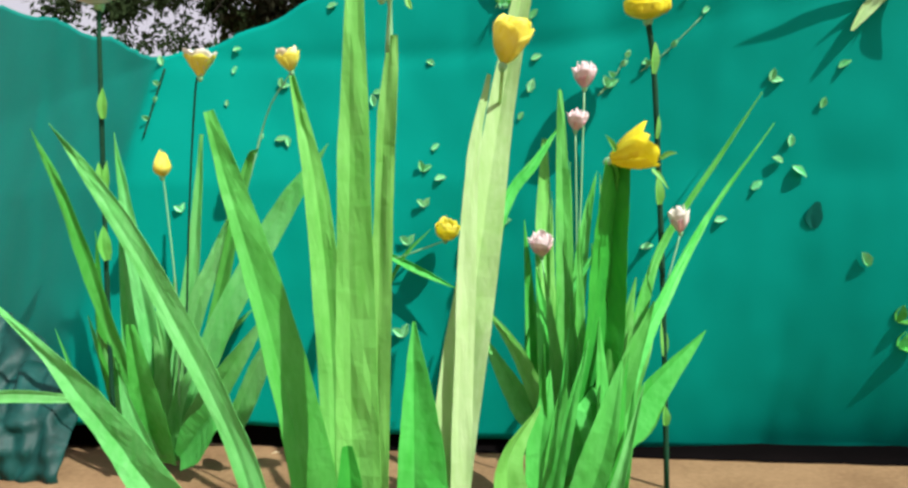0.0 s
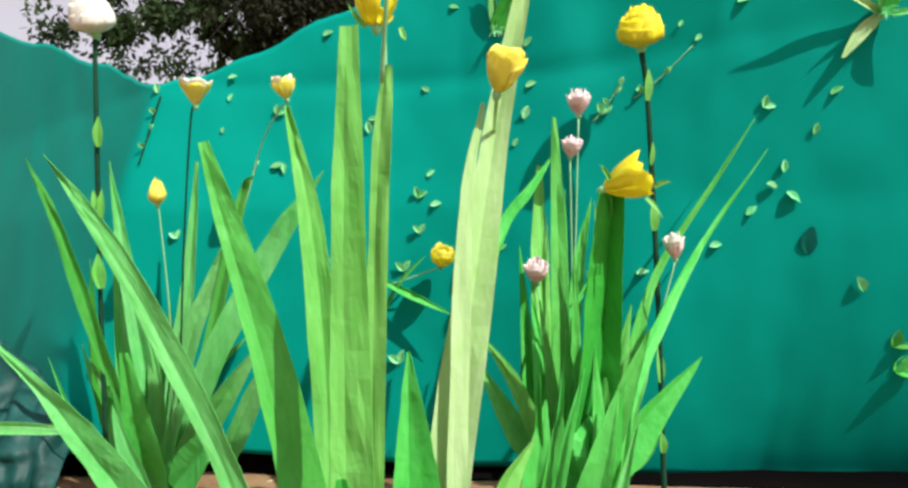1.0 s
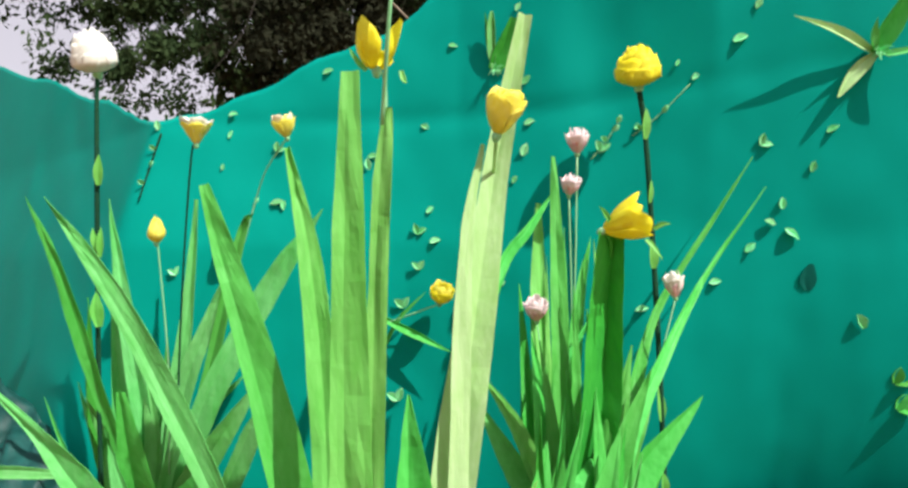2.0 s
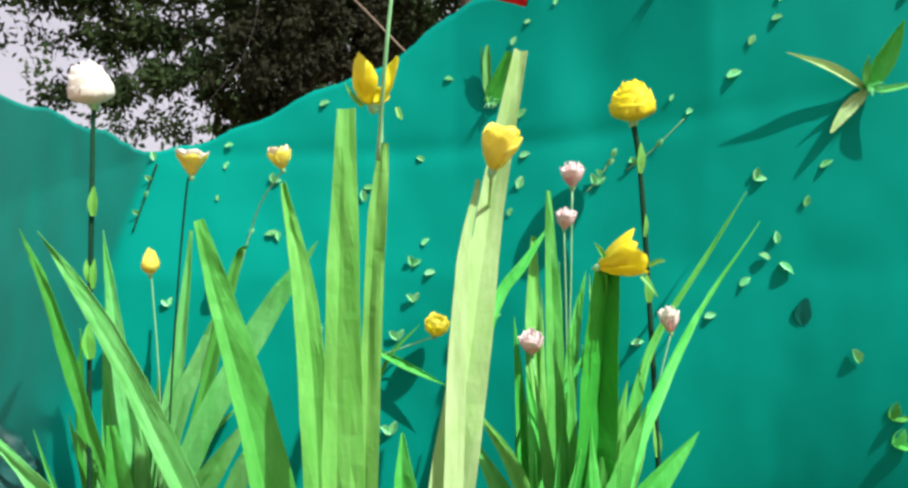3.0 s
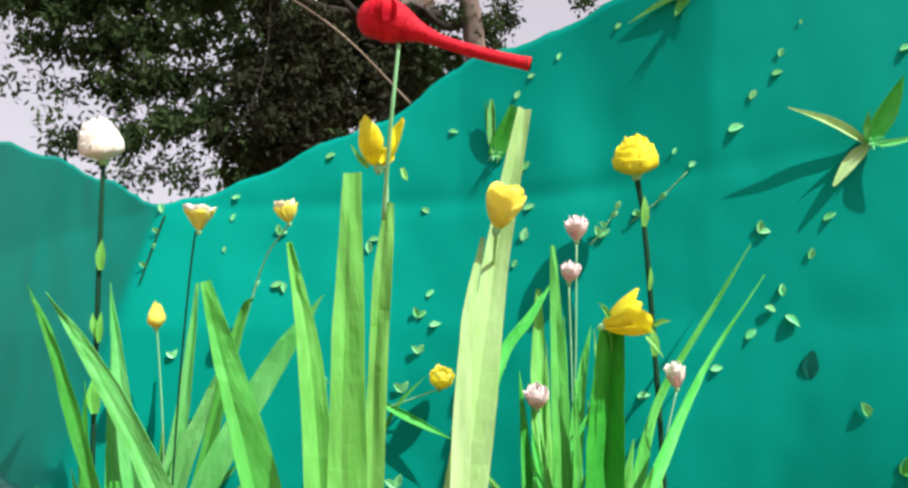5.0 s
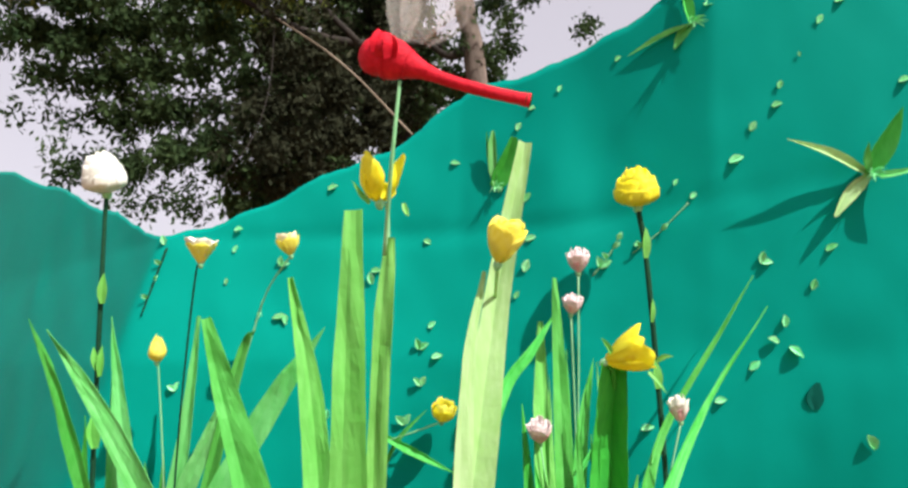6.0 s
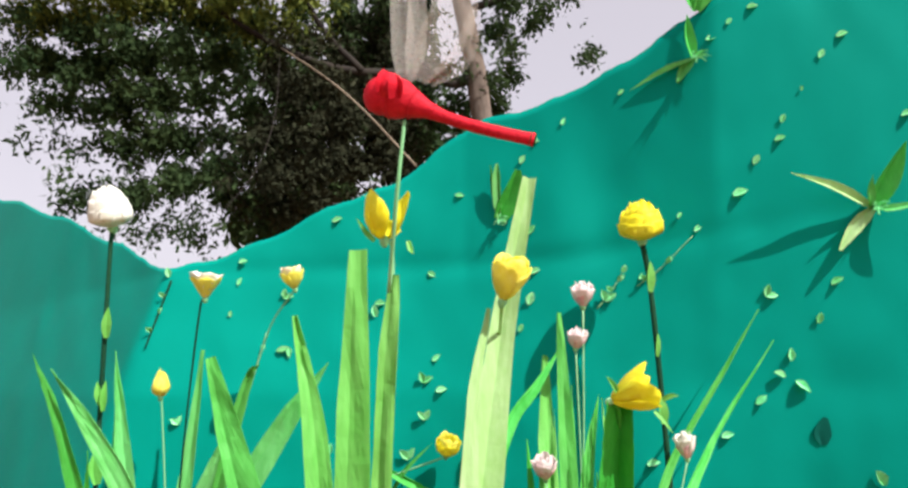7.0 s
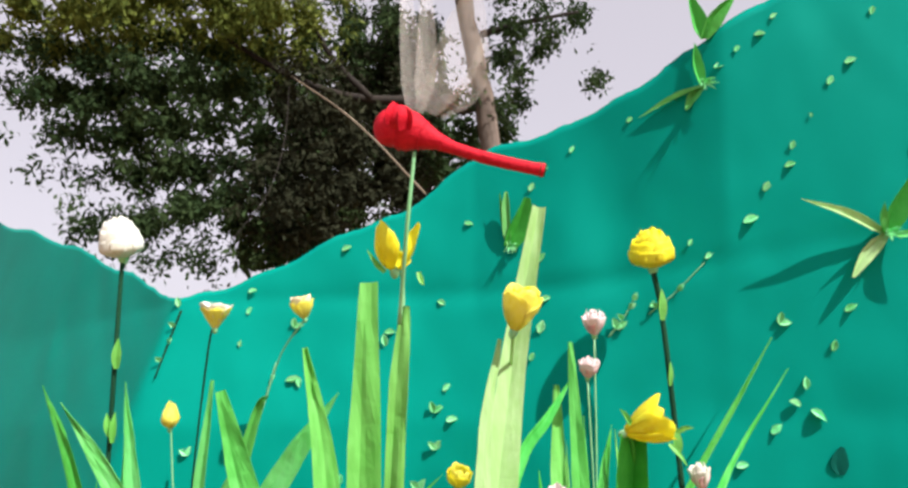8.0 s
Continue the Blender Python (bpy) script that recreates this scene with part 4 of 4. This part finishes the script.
for root, mid, tip, wide in (((0.046, 0.985, 1.027), (0.048, 1.0, 1.098), (0.037, 1.02, 1.228), 46), ((0.072, 0.975, 1.022), (0.112, 0.96, 1.10), (0.136, 0.945, 1.178), 84), ((0.059, 0.98, 1.024), (0.068, 0.985, 1.099), (0.069, 0.99, 1.228), 40), ((0.087, 0.97, 1.015), (0.131, 0.95, 1.048), (0.149, 0.93, 1.105), 40)):
    blade(fly, (root, mid, tip), wide / 1297 * 0.97, FILM, 0.25, 0.35, 0.6, 0.4, 15, "wing", "clear wrinkled plastic film wing")
stem_of(fly, ((0.025, 1.07, 0.745), (0.04, 1.0, 0.862), (0.052, 0.98, 0.968)), 0.003, STEM_PALE, 0.0024, "stick", "pale green stick")


# ---- trees behind the sheet ----
def leaf_cloud(clumps, count, size, seed):
    """Many small pointed leaves, thrown in uneven clumps; each clump: centre, radii, share."""
    rnd = np.random.RandomState(seed)
    share = np.array([c[2] for c in clumps])
    pick = rnd.choice(len(clumps), count, p=share / share.sum())
    centres = np.array([c[0] for c in clumps])[pick]
    radii = np.array([c[1] for c in clumps])[pick]
    d = rnd.normal(size=(count, 3))
    d /= np.linalg.norm(d, axis=1)[:, None]
    # twigs: leaves gather round random twig ends
    ends = centres + radii * d * (rnd.rand(count, 1) ** 0.45)
    cell = np.round(ends / 0.21)
    snap = cell * 0.21 + 0.09 * np.sin(cell[:, [1, 2, 0]] * 37 + cell[:, [2, 0, 1]] * 23)
    p = ends * 0.38 + snap * 0.62 + rnd.normal(size=(count, 3)) * 0.03
    a = rnd.normal(size=(count, 3))
    a[:, 2] -= 0.6
    a /= np.linalg.norm(a, axis=1)[:, None]
    b = np.cross(a, rnd.normal(size=(count, 3)))
    b /= np.linalg.norm(b, axis=1)[:, None]
    s = size * (0.6 + 0.8 * rnd.rand(count, 1))
    verts = np.stack([p, p + a * s * 0.5 + b * s * 0.22, p + a * s, p + a * s * 0.5 - b * s * 0.22], 1).reshape(-1, 3)
    faces = [(4 * i, 4 * i + 1, 4 * i + 2, 4 * i + 3) for i in range(count)]
    me = bpy.data.meshes.new("crown")
    me.from_pydata(verts.tolist(), [], faces)
    return me


def crown(parent, clumps, count, size, seed, mat, label):
    me = leaf_cloud(clumps, count, size, seed)
    me.materials.append(mat)
    ob = new("crown", me)
    ob.parent = parent
    ob.matrix_parent_inverse = parent.matrix_world.inverted()
    return tagged(ob, label=label, kind="stuff")


tree = thing("tree", (0.45, 3.6, 0), "broad dark leafy tree with a pale forked trunk behind the sheet", "tree")
bm = bmesh.new()
tube(bm, ((0.5, 3.6, 0), (0.292, 3.6, 1.97), (0.241, 3.6, 2.334), (0.174, 3.6, 2.73), (0.091, 3.6, 3.429)), 0.058, 0.042, 12, 16, 0.25)
part("trunk", bm, BARK, tree, "grey brown bark")
for pts, r in ((((0.237, 3.6, 2.143), (0.133, 3.55, 2.092), (-0.01, 3.5, 2.197)), 0.03), (((0.261, 3.6, 2.529), (0.474, 3.6, 2.591), (0.78, 3.6, 2.652)), 0.02), (((0.134, 3.6, 2.176), (-0.342, 3.4, 2.098), (-0.658, 3.3, 2.176), (-0.964, 3.2, 2.337)), 0.025), (((-0.286, 3.4, 2.097), (-0.516, 3.4, 2.374), (-0.641, 3.4, 2.787)), 0.018)):
    bm = bmesh.new()
    tube(bm, pts, r, r * 0.4, 8, 10, 0.2)
    part("limb", bm, BARK_DARK, tree)
first_tree = tree
crown(tree, (
    ((-1.331, 3.3, 2.042), (0.36, 0.5, 0.22), 3.0), ((-1.031, 3.6, 2.42), (0.42, 0.5, 0.24), 2.6), ((-1.213, 3.4, 1.732), (0.30, 0.4, 0.14), 1.7),
    ((-0.398, 3.8, 2.577), (0.34, 0.5, 0.26), 1.9), ((-1.60, 3.2, 1.86), (0.20, 0.4, 0.15), 0.7), ((-1.62, 3.3, 2.17), (0.3, 0.4, 0.2), 1.7),
    ((-1.373, 3.2, 1.432), (0.20, 0.3, 0.11), 0.45),
    ((-0.9, 3.3, 1.53), (0.26, 0.3, 0.12), 1.0), ((-1.194, 3.2, 1.403), (0.16, 0.3, 0.10), 0.5), ((-1.067, 3.3, 1.24), (0.10, 0.3, 0.08), 0.10), ((-0.834, 3.5, 1.876), (0.20, 0.3, 0.16), 1.3), ((-0.025, 3.9, 2.105), (0.20, 0.3, 0.22), 1.4), ((-0.15, 3.9, 2.65), (0.3, 0.3, 0.2), 1.5)), 38000, 0.033, 4, FOLIAGE, "dense dark green leaves")
crown(tree, (
    ((0.347, 3.7, 2.183), (0.17, 0.3, 0.18), 1.0), ((0.482, 3.7, 2.578), (0.22, 0.3, 0.16), 0.9), ((0.811, 3.7, 2.355), (0.06, 0.2, 0.06), 0.12), ((0.799, 3.7, 2.709), (0.14, 0.2, 0.10), 0.25)), 4200, 0.034, 5, FOLIAGE, "sparse dark leaves")
# upper boughs; the sunlight on them is painted in by lighter leaves
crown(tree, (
    ((-1.539, 3.1, 2.408), (0.45, 0.4, 0.22), 2.0), ((-0.807, 3.2, 2.452), (0.40, 0.4, 0.20), 1.6), ((-1.165, 3.1, 2.694), (0.6, 0.4, 0.2), 1.5)), 24000, 0.034, 6, FOLIAGE_LIT, "yellow green leaves with sunlight painted into their colour")

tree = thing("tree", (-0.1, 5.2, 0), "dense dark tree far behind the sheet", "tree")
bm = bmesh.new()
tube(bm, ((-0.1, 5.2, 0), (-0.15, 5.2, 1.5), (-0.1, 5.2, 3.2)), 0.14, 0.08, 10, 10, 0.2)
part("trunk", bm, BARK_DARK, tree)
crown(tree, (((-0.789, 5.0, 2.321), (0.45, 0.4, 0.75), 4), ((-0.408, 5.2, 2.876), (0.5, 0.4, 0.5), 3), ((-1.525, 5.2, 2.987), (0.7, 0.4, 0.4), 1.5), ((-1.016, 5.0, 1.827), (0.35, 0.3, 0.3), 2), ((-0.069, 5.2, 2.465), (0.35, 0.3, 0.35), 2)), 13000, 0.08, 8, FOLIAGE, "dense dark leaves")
# near low boughs; their shade is put into the leaf colour
crown(tree, (((-0.523, 3.5, 1.901), (0.26, 0.4, 0.40), 4.4), ((-0.207, 3.8, 2.07), (0.22, 0.4, 0.26), 2.0), ((-0.639, 3.3, 1.553), (0.20, 0.4, 0.18), 2.2), ((-0.42, 3.6, 1.693), (0.24, 0.3, 0.22), 2.0), ((-0.3, 3.7, 1.9), (0.25, 0.3, 0.25), 2.4), ((-0.22, 3.9, 2.55), (0.3, 0.3, 0.3), 2.6)), 26000, 0.036, 9, FOLIAGE_SHADED, "leaves of the low boughs with deep shade in their colour")

for pts, r in ((((-0.658, 3.3, 2.176), (-0.333, 2.6, 1.729), (-0.147, 2.2, 1.452), (0.033, 1.86, 1.165)), 0.0042), (((-0.658, 3.3, 2.176), (-0.576, 2.9, 1.709), (-0.561, 2.6, 1.39), (-0.62, 2.4, 1.175)), 0.0018)):
    bm = bmesh.new()
    tube(bm, pts, r, r * 0.7, 7, 14, 0.2)
    part("dry_branch", bm, TWIG if r > 0.003 else BARK_DARK, first_tree, "thin dry branch")


# ---- bits on the ground ----
for pts in (((0.496, 1.656, 0.0), (0.52, 1.568, 0.0), (0.572, 1.559, 0.0)), ((0.502, 1.639, 0.0), (0.544, 1.61, 0.0), (0.609, 1.543, 0.0)), ((0.504, 1.673, 0.0), (0.551, 1.59, 0.0), (0.717, 1.517, 0.0))):
    bm = bmesh.new()
    tube(bm, [Vector(p) + Vector((0, 0, 0.004)) for p in pts], 0.0014, 0.001, 6, 12, 0.2)
    tagged(part("string", bm, TWIG), "thin loose brown string lying on the ground cloth", "string", "strings")
scrap = thing("paper_scrap", (-0.271, 1.661, 0.0), "small pale yellow paper scrap on the ground cloth", "paper scrap")
blade(scrap, (Vector((-0.286, 1.654, 0.0)) + Vector((0, 0, 0.003)), Vector((-0.271, 1.661, 0.0)) + Vector((0, 0, 0.008)), Vector((-0.257, 1.677, 0.0)) + Vector((0, 0, 0.004))), 0.012, CREAM, 0.3, 0.6, 0.4, name="scrap", steps=6)
